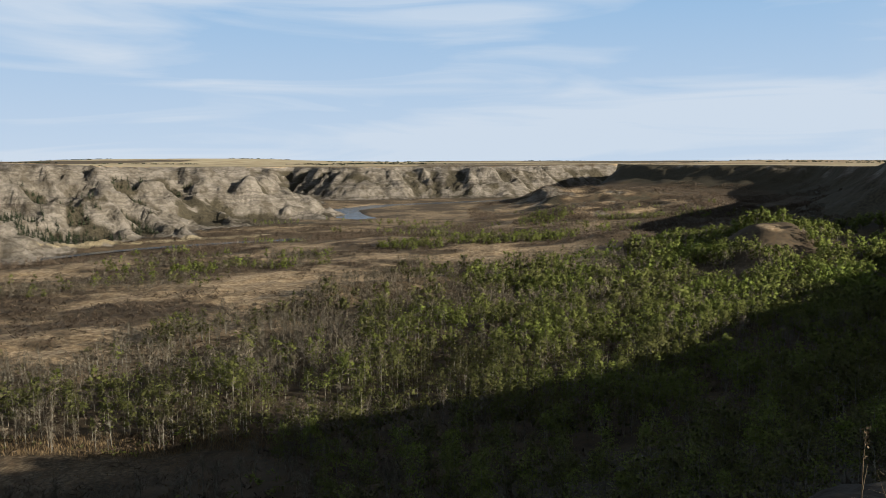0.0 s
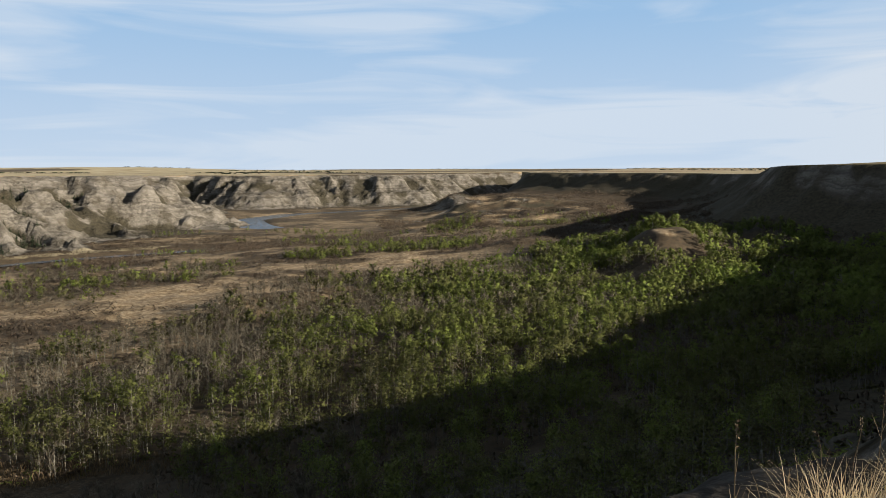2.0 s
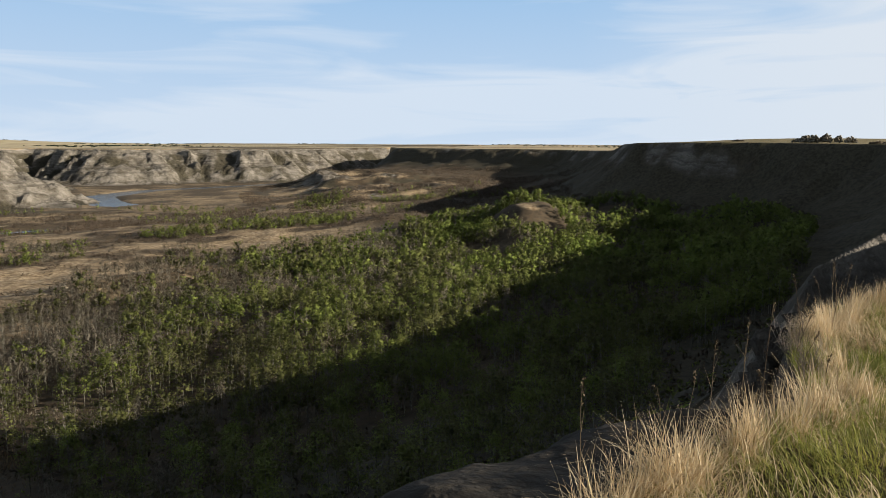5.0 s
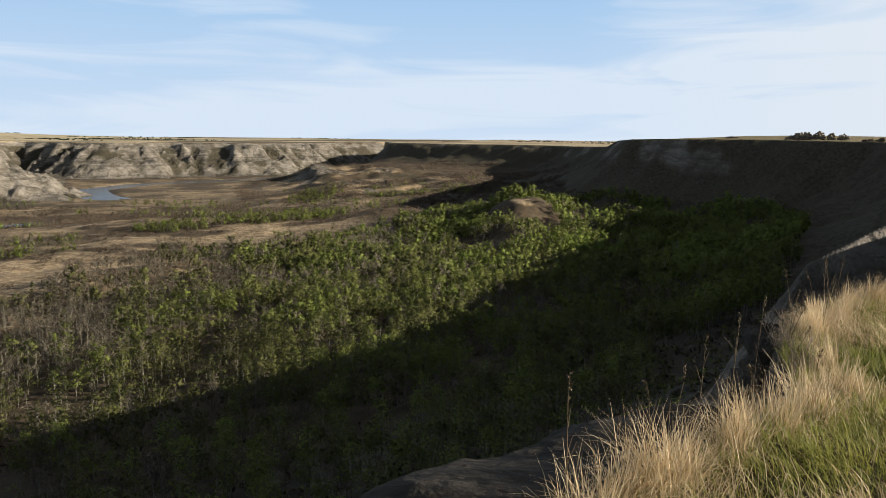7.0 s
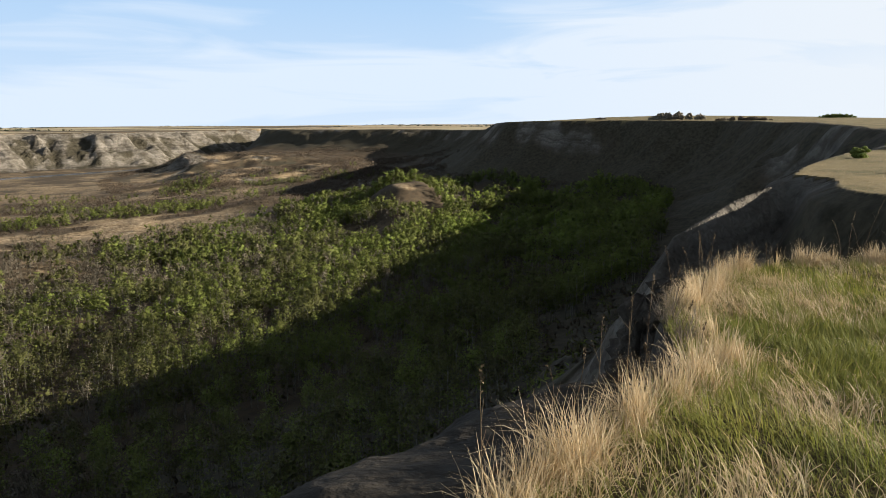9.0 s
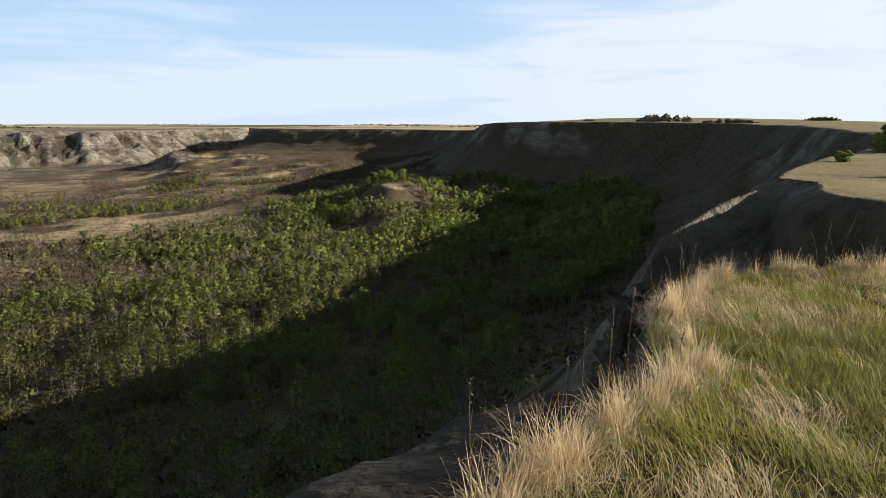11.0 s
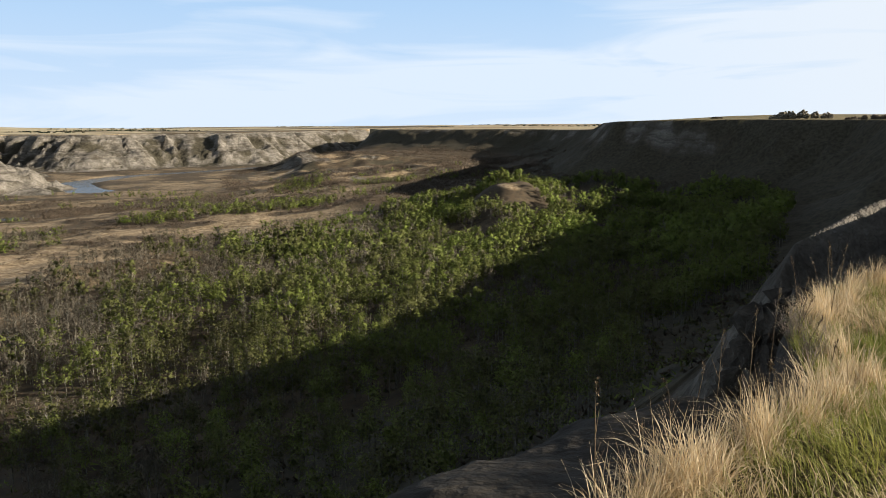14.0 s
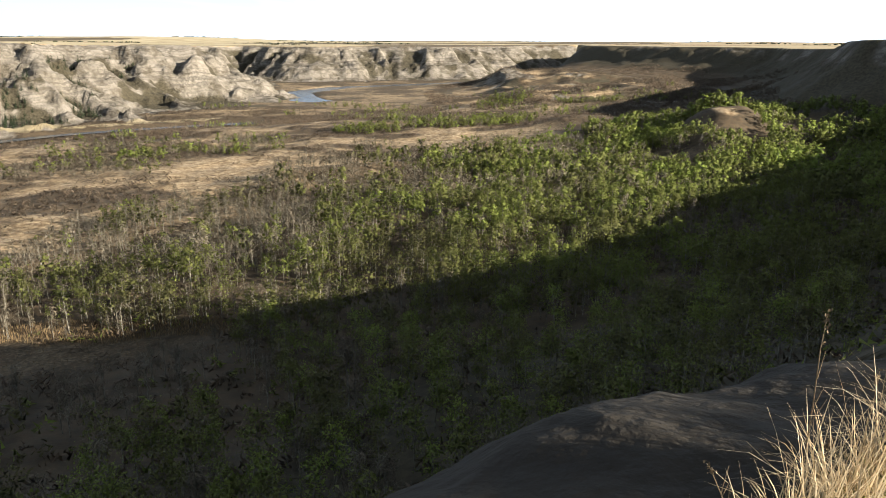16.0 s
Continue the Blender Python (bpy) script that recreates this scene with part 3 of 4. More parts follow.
def quick_mesh(name, co, faces, smooth_shade=True):
    co, faces = np.asarray(co, np.float32), np.asarray(faces, np.int32)
    me = bpy.data.meshes.new(name)
    k = faces.shape[1]
    me.vertices.add(len(co))
    me.vertices.foreach_set("co", co.ravel())
    me.loops.add(faces.size)
    me.loops.foreach_set("vertex_index", faces.ravel())
    me.polygons.add(len(faces))
    me.polygons.foreach_set("loop_start", np.arange(0, faces.size, k, dtype=np.int32))
    if smooth_shade:
        me.polygons.foreach_set("use_smooth", np.ones(len(faces), bool))
    me.update(calc_edges=True)
    return me


def tint_mesh(me, values):
    att = me.color_attributes.new("tint", "FLOAT_COLOR", "POINT")
    data = np.ones((len(values), 4), np.float32)
    data[:, :3] = np.asarray(values)[:, None]
    att.data.foreach_set("color", data.ravel())


spokes = np.radians(np.concatenate([np.arange(-40, 72, 0.27), np.arange(72, 320, 4.0)]))
rings = np.concatenate([[0.001, 0.3, 0.6], np.geomspace(0.9, 2.45, 26), np.geomspace(2.5, 7, 120), np.geomspace(7.1, 28, 62), np.arange(28.4, 60.5, 0.42), np.geomspace(60.8, 260, 110), np.arange(263, 640, 3.4), np.arange(645, 2150, 6.0), np.geomspace(2160, 4950, 50)])
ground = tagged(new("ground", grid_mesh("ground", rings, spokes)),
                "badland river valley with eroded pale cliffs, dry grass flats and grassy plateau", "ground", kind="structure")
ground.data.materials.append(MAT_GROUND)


def river_mesh():
    half = [16, 12, 9, 8, 7, 6, 6, 8, 14, 34, 44, 40, 30, 30, 30, 30, 30, 30]
    pts = [Vector(p) for p in RIVER]
    fine = []
    for i in range(len(pts) - 1):
        p0, p1, p2, p3 = pts[max(i - 1, 0)], pts[i], pts[i + 1], pts[min(i + 2, len(pts) - 1)]
        for k in range(8):
            t = k / 8
            fine.append(0.5 * ((2 * p1) + (p2 - p0) * t + (2 * p0 - 5 * p1 + 4 * p2 - p3) * t * t + (3 * p1 - p0 - 3 * p2 + p3) * t ** 3))
    co, faces = [], []
    for i, p in enumerate(fine):
        d = (fine[min(i + 1, len(fine) - 1)] - fine[max(i - 1, 0)]).normalized()
        w = float(np.interp(i / 8, range(len(half)), half))
        for side in (-1, 1):
            co.append((p.x - d.y * w * side, p.y + d.x * w * side, 0.4))
        if i:
            faces.append((2 * i - 2, 2 * i - 1, 2 * i + 1, 2 * i))
    return quick_mesh("river", co, faces)


river = tagged(new("river", river_mesh()), "slow grey-blue river winding along the valley floor", "river", kind="structure")
river.data.materials.append(MAT_WATER)

# ---------------------------------------------------------------- trees and shrubs
def tube(points, radii, sides):
    """A tapered tube along points: vertices and triangles."""
    co, faces = [], []
    for i, (p, r) in enumerate(zip(points, radii)):
        for k in range(sides):
            a = 2 * math.pi * k / sides
            co.append((p[0] + r * math.cos(a), p[1] + r * math.sin(a), p[2]))
        if i:
            b = (i - 1) * sides
            for k in range(sides):
                j = (k + 1) % sides
                faces += [(b + k, b + j, b + sides + k), (b + j, b + sides + j, b + sides + k)]
    return co, faces


def join(pieces):
    co, faces = [], []
    for c, f in pieces:
        n = len(co)
        co += c
        faces += [tuple(i + n for i in t) for t in f]
    return co, faces


def blade(c, size, long, rng, up=0.0):
    """One leaf or twig: a small quad of two triangles, thin and long for twigs."""
    d = Vector((rng.gauss(0, 1), rng.gauss(0, 1), rng.gauss(0, 0.7) + up)).normalized()
    e = d.cross(Vector((rng.gauss(0, 1), rng.gauss(0, 1), rng.gauss(0, 1)))).normalized() * size * 0.5
    d = d * size * long * 0.5
    c = Vector(c)
    return [tuple(c - d), tuple(c + e), tuple(c + d), tuple(c - e)], [(0, 1, 2), (0, 2, 3)]


def sprig(c, size, long, rng, up=0.0):
    """A single pointed leaf or a spray of twigs: one triangle."""
    d = Vector((rng.gauss(0, 1), rng.gauss(0, 1), rng.gauss(0, 0.7) + up)).normalized()
    e = d.cross(Vector((rng.gauss(0, 1), rng.gauss(0, 1), rng.gauss(0, 1)))).normalized() * size * 0.55
    d = d * size * long * 0.6
    c = Vector(c)
    return [tuple(c - d + e), tuple(c - d - e), tuple(c + d)], [(0, 1, 2)]


T = (1 + 5 ** 0.5) / 2
ICO = [Vector(v).normalized() for v in ((-1, T, 0), (1, T, 0), (-1, -T, 0), (1, -T, 0), (0, -1, T), (0, 1, T), (0, -1, -T), (0, 1, -T),
                                        (T, 0, -1), (T, 0, 1), (-T, 0, -1), (-T, 0, 1))]
ICO_FACES = [(0, 11, 5), (0, 5, 1), (0, 1, 7), (0, 7, 10), (0, 10, 11), (1, 5, 9), (5, 11, 4), (11, 10, 2), (10, 7, 6), (7, 1, 8),
             (3, 9, 4), (3, 4, 2), (3, 2, 6), (3, 6, 8), (3, 8, 9), (4, 9, 5), (2, 4, 11), (6, 2, 10), (8, 6, 7), (9, 8, 1)]


def tuft(c, size, rng):
    """A ragged little mass of foliage with an uneven surface."""
    turn = Euler((rng.uniform(0, 6), rng.uniform(0, 6), rng.uniform(0, 6))).to_matrix()
    co = [Vector(c) + (turn @ v) * size * rng.uniform(0.7, 1.2) for v in ICO]
    return [(v.x, v.y, c[2] + (v.z - c[2]) * 0.8) for v in co], ICO_FACES


def small_tuft(c, size, rng):
    """The same with eight faces, for low brush."""
    a = rng.uniform(0, 1.6)
    s = [size * rng.uniform(0.8, 1.15) for _ in range(6)]
    co = [(c[0] + math.cos(a + k * 1.571) * s[k], c[1] + math.sin(a + k * 1.571) * s[k], c[2] + rng.uniform(-0.2, 0.2) * size) for k in range(4)]
    co += [(c[0], c[1], c[2] + s[4] * 0.8), (c[0], c[1], c[2] - s[5] * 0.8)]
    return co, [(0, 1, 4), (1, 2, 4), (2, 3, 4), (3, 0, 4), (1, 0, 5), (2, 1, 5), (3, 2, 5), (0, 3, 5)]


def outward(co, faces, centre_z, flat, own=0.2):
    """Normals between the leaf's own and one that points out of the crown, so that it is lit as a loose rounded body."""
    p, f = np.asarray(co, np.float32), np.asarray(faces, np.int32)
    v = p.copy()
    v[:, 2] = (v[:, 2] - centre_z) * flat
    v = v / np.maximum(np.linalg.norm(v, axis=1, keepdims=True), 1e-6)
    fn = np.cross(p[f[:, 1]] - p[f[:, 0]], p[f[:, 2]] - p[f[:, 0]])
    acc = np.zeros_like(v)
    for k in range(3):
        np.add.at(acc, f[:, k], fn)
    acc = acc / np.maximum(np.linalg.norm(acc, axis=1, keepdims=True), 1e-9)
    acc = acc * np.where((acc * v).sum(1, keepdims=True) < 0, -1, 1)
    v = v * (1 - own) + acc * own
    return v / np.maximum(np.linalg.norm(v, axis=1, keepdims=True), 1e-6)


def tree_shape(seed, height, crown_low, spread, leaves, leaf, twig, sides, limbs, clumps, mass=0.0):
    """Trunk with limbs, and a crown of leaves or twigs gathered in uneven clumps."""
    rng = random.Random(seed)
    lean = (rng.uniform(-0.06, 0.06), rng.uniform(-0.06, 0.06))
    segs = 4 if sides > 3 else 2
    line = [(lean[0] * height * (k / segs) ** 1.5 + (rng.uniform(-0.1, 0.1) if 0 < k < segs else 0), lean[1] * height * (k / segs) ** 1.5,
             height * 0.96 * k / segs - (0.6 if k == 0 else 0)) for k in range(segs + 1)]
    r0 = height * 0.0135
    wood = [tube(line, [r0 * (1 - 0.85 * k / segs) for k in range(segs + 1)], sides)]
    hubs = []
    for _ in range(clumps):
        f = rng.uniform(crown_low, 1.0) if rng.random() > 0.15 else rng.uniform(crown_low * 0.7, 1.0)
        wide = spread * math.sin(math.pi * min(1, max(0.12, (f - crown_low * 0.7) / (1.06 - crown_low * 0.7)) ** 0.8))
        a, q = rng.uniform(0, 2 * math.pi), wide * math.sqrt(rng.random())
        hubs.append((line[-1][0] * f + math.cos(a) * q, line[-1][1] * f + math.sin(a) * q, f * height * 0.98))
    for k in range(limbs):
        hx, hy, hz = hubs[k % len(hubs)]
        f = max(0.25, hz / height - rng.uniform(0.1, 0.2))
        start = (line[-1][0] * f, line[-1][1] * f, height * f * 0.96)
        rl = r0 * (0.42 if sides > 3 else 0.5) * (1.1 - f * 0.6)
        wood.append(tube([start, (hx, hy, hz)], [rl, rl * 0.3], 3))
    crown = [small_tuft(h, mass * rng.uniform(0.6, 1.25), rng) for h in hubs] if mass else []
    for k in range(leaves):
        h = hubs[k % len(hubs)]
        s = spread * 0.42
        c = (h[0] + rng.gauss(0, s * 0.72), h[1] + rng.gauss(0, s * 0.72), h[2] + rng.gauss(0, s * 0.6))
        crown.append(sprig(c, leaf * rng.uniform(0.6, 1.4), twig, rng, 0.9 if twig > 2 else 0.0))
    return join(wood), join(crown)


def shrub_shape(seed, height, spread, leaves, leaf, twig, masses=0, big=False):
    rng = random.Random(seed)
    out = []
    for _ in range(masses):
        a, q = rng.uniform(0, 2 * math.pi), spread * 0.75 * math.sqrt(rng.random())
        s = height * (rng.uniform(0.10, 0.19) if big else rng.uniform(0.3, 0.5))
        out.append((tuft if big else small_tuft)((math.cos(a) * q, math.sin(a) * q, s * 0.8 if not big else max(s * 0.8, height * rng.uniform(0.15, 0.88) * (1 - 0.7 * (q / spread) ** 2))), s, rng))
    for _ in range(leaves):
        a, q = rng.uniform(0, 2 * math.pi), spread * math.sqrt(rng.random())
        top = height * (1 - 0.75 * (q / spread) ** 2) * rng.uniform(0.75, 1.1)
        out.append(sprig((math.cos(a) * q, math.sin(a) * q, top * rng.uniform(0.15, 0.95)), leaf * rng.uniform(0.6, 1.4), twig, rng, 0.8))
    return join(out)


def spruce_shape(seed, height):
    rng = random.Random(seed)
    out = [tube([(0, 0, -0.5), (0, 0, height)], [0.16, 0.02], 3)]
    for k in range(26):
        f = (k / 26) ** 0.9
        a = k * 2.4 + rng.uniform(-0.4, 0.4)
        q = (1 - f) * height * 0.2 * rng.uniform(0.75, 1.15) + 0.1
        z = height * (0.06 + 0.92 * f)
        c, s = math.cos(a), math.sin(a)
        w = q * 0.55
        out.append(([(0, 0, z + q * 0.5), (c * q - s * w, s * q + c * w, z - q * 0.35), (c * q + s * w, s * q - c * w, z - q * 0.35)], [(0, 1, 2)]))
    return join(out)


def scatter(name, shapes, spots, material_, label, category, body=None):
    """One object of many plants; each spot is x, y, z, size, turn, tint, shape."""
    if not len(spots):
        return None
    cos, tris, tints, nors, base = [], [], [], [], 0
    round_ = [outward(c, f, body, 0.6) for c, f in shapes] if body is not None else None
    ready = [(np.array(c, np.float32), np.array(f, np.int32)) for c, f in shapes]
    for x, y, z, size, turn, tint, k in spots:
        c, f = ready[int(k) % len(ready)]
        cs, sn = math.cos(turn) * size, math.sin(turn) * size
        p = np.stack([c[:, 0] * cs - c[:, 1] * sn + x, c[:, 0] * sn + c[:, 1] * cs + y, c[:, 2] * size + z], -1)
        cos.append(p)
        tris.append(f + base)
        tints.append(np.full(len(p), tint, np.float32))
        if round_:
            q = round_[int(k) % len(ready)]
            cs, sn = math.cos(turn), math.sin(turn)
            nors.append(np.stack([q[:, 0] * cs - q[:, 1] * sn, q[:, 0] * sn + q[:, 1] * cs, q[:, 2]], -1))
        base += len(p)
    me = quick_mesh(name, np.concatenate(cos), np.concatenate(tris), round_ is not None)
    if round_:
        me.normals_split_custom_set_from_vertices(np.concatenate(nors))
    tint_mesh(me, np.concatenate(tints))
    me.materials.append(material_)
    return tagged(new(name, me), label, category, kind="stuff")


WOOD = [(-330, 190), (-240, 232), (-150, 262), (-118, 312), (-80, 362), (-45, 425), (0, 462), (60, 500), (110, 520), (150, 560),
        (215, 600), (280, 590), (345, 500), (380, 400), (360, 290), (290, 190), (200, 130), (110, 88), (60, 66), (20, 45),
        (-30, 25), (-90, 10), (-150, 0), (-260, -40), (-400, -20)]
CLEARING = [(-330, 150), (-140, 172), (-75, 164), (-46, 168), (-30, 150), (-60, 128), (-120, 120), (-330, 60)]
rng = np.random.default_rng(7)


def candidates(x0, x1, y0, y1, spacing):
    gx, gy = np.meshgrid(np.arange(x0, x1, spacing), np.arange(y0, y1, spacing))
    gx = gx.ravel() + rng.uniform(-0.5, 0.5, gx.size) * spacing
    gy = gy.ravel() + rng.uniform(-0.5, 0.5, gy.size) * spacing
    ang = np.degrees(np.arctan2(gx, gy))
    keep = (ang > -39) & (ang < 70)
    return gx[keep], gy[keep]


def spots_of(x, y, z, lo, hi):
    n = len(x)
    return np.stack([x, y, z, rng.uniform(lo, hi, n), rng.uniform(0, 6.28, n), rng.uniform(0, 1, n), rng.integers(0, 1000, n)], -1)


x, y = candidates(-300, 400, 30, 640, 4.1)
z, _, _, s = land(x, y)
ok = inside(x, y, WOOD) & ~inside(x, y, CLEARING) & (s > np.where(np.degrees(np.arctan2(x, y)) > 36, 75, 24)) & (fbm(x, y, 45, 3, 71) > -0.40) & (fbm(x, y, 15, 3, 70) > -0.30)
ok &= ((x - 224) / 24) ** 2 + ((y - 474) / 46) ** 2 > 1
x, y, z, s = x[ok], y[ok], z[ok], s[ok]
leafy = fbm(x, y, 60, 4, 72) * 1.0 + 0.0035 * (x - 20) + rng.normal(0, 0.40, len(x)) + 0.32 * (y < 215) - 0.18 * (x < 20) * (y > 215) > 0.0
far_mask = np.hypot(x, y) > 150
dist = np.hypot(x, y)
LEAFY = [tree_shape(100 + k, 11.2, 0.40, 2.2, 230, 0.29, 1.1, 3, 6, 16, 0.42) for k in range(9)]
LEAFY_MID = [tree_shape(130 + k, 10.6, 0.38, 2.7, 130, 0.42, 1.1, 3, 4, 12, 0.65) for k in range(8)]
LEAFY_FAR = [tree_shape(150 + k, 9.6, 0.32, 3.0, 56, 0.62, 1.1, 3, 0, 8, 1.0) for k in range(8)]
BARE = [tree_shape(200 + k, 10.0, 0.30, 1.7, 150, 0.10, 10.0, 3, 9, 12) for k in range(7)]
BARE_FAR = [tree_shape(250 + k, 9.3, 0.30, 1.8, 80, 0.17, 7.0, 3, 4, 9) for k in range(5)]


def split(shapes):
    return [w for w, _ in shapes], [c for _, c in shapes]


def grove(name, mask, shapes, mat, label):
    sp = spots_of(x[mask], y[mask], z[mask], 0.62, 1.15)
    sp[:, 3] *= 1 + 0.35 * fbm(sp[:, 0], sp[:, 1], 22, 3, 76)
    # neighbours spring from one root and share a colour
    sp[:, 5] = np.clip(0.45 + 0.0013 * (sp[:, 0] - 40) + 0.55 * fbm(sp[:, 0], sp[:, 1], 30, 3, 75) + 0.2 * (sp[:, 5] - 0.5), 0, 1)
    wood, crown = split(shapes)
    scatter(name + "_trunks", wood, sp, MAT_BARK, "pale slender aspen trunks and limbs of the wood", "tree trunks")
    scatter(name + "_crowns", crown, sp, mat, label, "tree crowns", 6.3)


for lo, hi, shapes in ((0, 225, (LEAFY, BARE)), (225, 330, (LEAFY_MID, BARE)), (330, 9999, (LEAFY_FAR, BARE_FAR))):
    mask = far_mask & (dist > lo) & (dist <= hi)
    grove("leafy_aspen", leafy & mask, shapes[0], MAT_GREEN, "fresh green spring crowns of the aspen wood")
    grove("bare_aspen", ~leafy & mask, shapes[1], MAT_GREY, "grey leafless twigs of the aspen wood")

# the aspens on the slope below, each one a tree of its own
HD_LEAFY = [tree_shape(300 + k, 9.5, 0.42, 2.0, 560, 0.24, 1.0, 5, 8, 20) for k in range(4)]
HD_BARE = [tree_shape(400 + k, 9.0, 0.35, 1.6, 330, 0.06, 12.0, 5, 16, 14) for k in range(3)]


def aspen(name, shape, mat, label):
    top = tagged(new(name), label, "tree", "aspens on the slope")
    for part_name, (co, faces), m in (("trunk", shape[0], MAT_BARK), ("crown", shape[1], mat)):
        me = quick_mesh(part_name, co, faces)
        if part_name == "crown":
            me.normals_split_custom_set_from_vertices(outward(co, faces, 6.3, 0.6))
        me.materials.append(m)
        new(part_name, me).parent = top
    return top


near_i = np.where(~far_mask)[0]
rng.shuffle(near_i)
protos = [aspen("aspen_tree", s_, MAT_GREEN_ONE, "slender aspen with fresh green leaves on the shaded slope") for s_ in HD_LEAFY]
bares = [aspen("bare_aspen_tree", s_, MAT_GREY_ONE, "leafless grey aspen with thin twigs on the shaded slope") for s_ in HD_BARE]
used = set()
for n, i in enumerate(near_i[:330]):
    pool = protos if leafy[i] else bares
    k = int(rng.integers(0, len(pool)))
    size = float(rng.uniform(0.75, 1.2))
    m = pose(float(x[i]), float(y[i]), float(z[i]), 0, 0, float(rng.uniform(0, 360)))
    ob = pool[k]
    if id(ob) in used:
        ob = copy_thing(ob, m)
    else:
        used.add(id(ob))
        ob.matrix_basis = m
    ob.scale = (size, size, size)
for k, (az, d, size) in enumerate(((-4.4, 106, 1.45), (-3.8, 108, 1.3), (23.0, 178, 1.25))):
    px, py = math.sin(radians(az)) * d, math.cos(radians(az)) * d
    pz = float(land(np.array([px]), np.array([py]))[0][0])
    ob = copy_thing(bares[k % 3], pose(px, py, pz, 0, 0, 70 * k))
    ob.scale = (size, size, size)
    ob["label"] = "tall dead aspen with a pale bare trunk"

# undergrowth between the stems
x, y = candidates(-200, 230, 40, 300, 4.2)
z, _, _, s = land(x, y)
ok = inside(x, y, WOOD) & ~inside(x, y, CLEARING) & (s > 14) & (fbm(x, y, 18, 3, 74) > -0.15)
LOW_GREEN = [shrub_shape(580 + k, 2.0, 1.2, 12, 0.34, 2.4) for k in range(6)]
half = rng.random(len(x)) < 0.4
scatter("green_undergrowth", LOW_GREEN, spots_of(x[ok & half], y[ok & half], z[ok & half], 0.6, 1.6), MAT_GREEN, "low leafy undergrowth among the aspens", "shrubs", 0.0)
scatter("brown_undergrowth", LOW_GREEN, spots_of(x[ok & ~half], y[ok & ~half], z[ok & ~half], 0.6, 1.5), MAT_BROWN, "low leafless undergrowth among the aspens", "shrubs", 0.0)

# leafless brown shrubs over the flats
SHRUB = [shrub_shape(500 + k, 2.3, 2.3, 30, 0.15, 8.0) for k in range(7)]
x, y = candidates(-620, 520, 130, 1020, 5.5)
z, cover, _, s = land(x, y)
pat = fbm(x, y, 75, 5, 81, 0.65)
ok = ~(inside(x, y, WOOD) & ~inside(x, y, CLEARING)) & (s > 60) & (z > 1.5) & (cover[1] + 0.35 * pat + rng.normal(0, 0.22, len(x)) > 0.78) & (cover[0] < 0.4)
scatter("brown_shrubs", SHRUB, spots_of(x[ok], y[ok], z[ok], 0.6, 1.5), MAT_BROWN, "leafless reddish-brown willow shrubs on the valley flats", "shrubs", 0.2)
x, y = candidates(-620, 480, 150, 1060, 4.2)
z, cover, _, s = land(x, y)
thick = fbm(x, y, 40, 5, 83, 0.7) + 0.5 * fbm(x, y, 160, 2, 84)
ok = ~(inside(x, y, WOOD) & ~inside(x, y, CLEARING)) & (s > 60) & (z > 1.2) & (thick + 0.9 * (cover[1] - 0.5) > 0.05) & (cover[0] < 0.4) & (np.hypot(x, y) > 270)
pick = rng.permutation(np.where(ok)[0])[:13500]
SMALL = [shrub_shape(550 + k, 1.4, 1.2, 8, 0.22, 5.0) for k in range(6)]
scatter("low_brush", SMALL, spots_of(x[pick], y[pick], z[pick], 0.5, 1.7), MAT_BROWN, "low brown brush and tussocks over the valley flats", "shrubs", 0.0)
# groves on the flats: centre, half sizes, share in leaf
GROVES = [(-180, 512, 17, 14, 0.95), (-130, 532, 46, 17, 0.35), (-118, 588, 27, 22, 0.3), (-22, 642, 30, 24, 0.75), (-14, 546, 20, 11, 0.1),
          (62, 655, 62, 20, 0.7), (105, 690, 32, 24, 0.6), (20, 715, 40, 20, 0.4), (147, 945, 34, 32, 0.6), (213, 600, 24, 17, 0.97),
          (-195, 446, 26, 14, 0.1), (-245, 425, 30, 16, 0.1), (-185, 470, 34, 8, 0.1), (-215, 560, 30, 14, 0.15), (240, 880, 40, 30, 0.4)]
x, y = candidates(-520, 420, 380, 1150, 4.6)
z, cover, _, s = land(x, y)
share = np.full(len(x), -1.0)
for cx, cy, rx, ry, part_leafy in GROVES:
    share = np.where(((x - cx) / rx) ** 2 + ((y - cy) / ry) ** 2 < 1 + 0.8 * fbm(x, y, 16, 3, 92), part_leafy, share)
stray = (share < 0) & (fbm(x, y, 90, 3, 91) > 0.30) & (rng.random(len(x)) < 0.22)
share = np.where(stray, 0.35, share)
ok = ~inside(x, y, WOOD) & (s > 120) & (z > 1.5) & (share >= 0) & (cover[0] < 0.5)
some = rng.random(len(x)) < share
scatter("far_aspens", split(LEAFY_FAR)[1], spots_of(x[ok & some], y[ok & some], z[ok & some] - 1.6, 0.6, 1.0), MAT_GREEN, "distant groves of budding aspens", "tree crowns", 5.5)
scatter("far_bare_aspens", split(BARE_FAR)[1], spots_of(x[ok & ~some], y[ok & ~some], z[ok & ~some] - 1.4, 0.6, 1.0), MAT_GREY, "distant groves of leafless aspens", "tree crowns", 5.5)
scatter("far_aspen_trunks", split(LEAFY_FAR)[0], spots_of(x[ok], y[ok], z[ok] - 1.4, 0.5, 0.8), MAT_BARK, "pale slender trunks of the distant groves", "tree trunks")
# bare trees along the near bank
x, y = candidates(-480, 60, 560, 1010, 7.0)
z, cover, _, s = land(x, y)
dw = to_line(x, y, RIVER)[0]
ok = (dw > 47) & (dw < 95) & (fbm(x, y, 60, 3, 99) > -0.25) & (y - 0.62 * x < 1010)
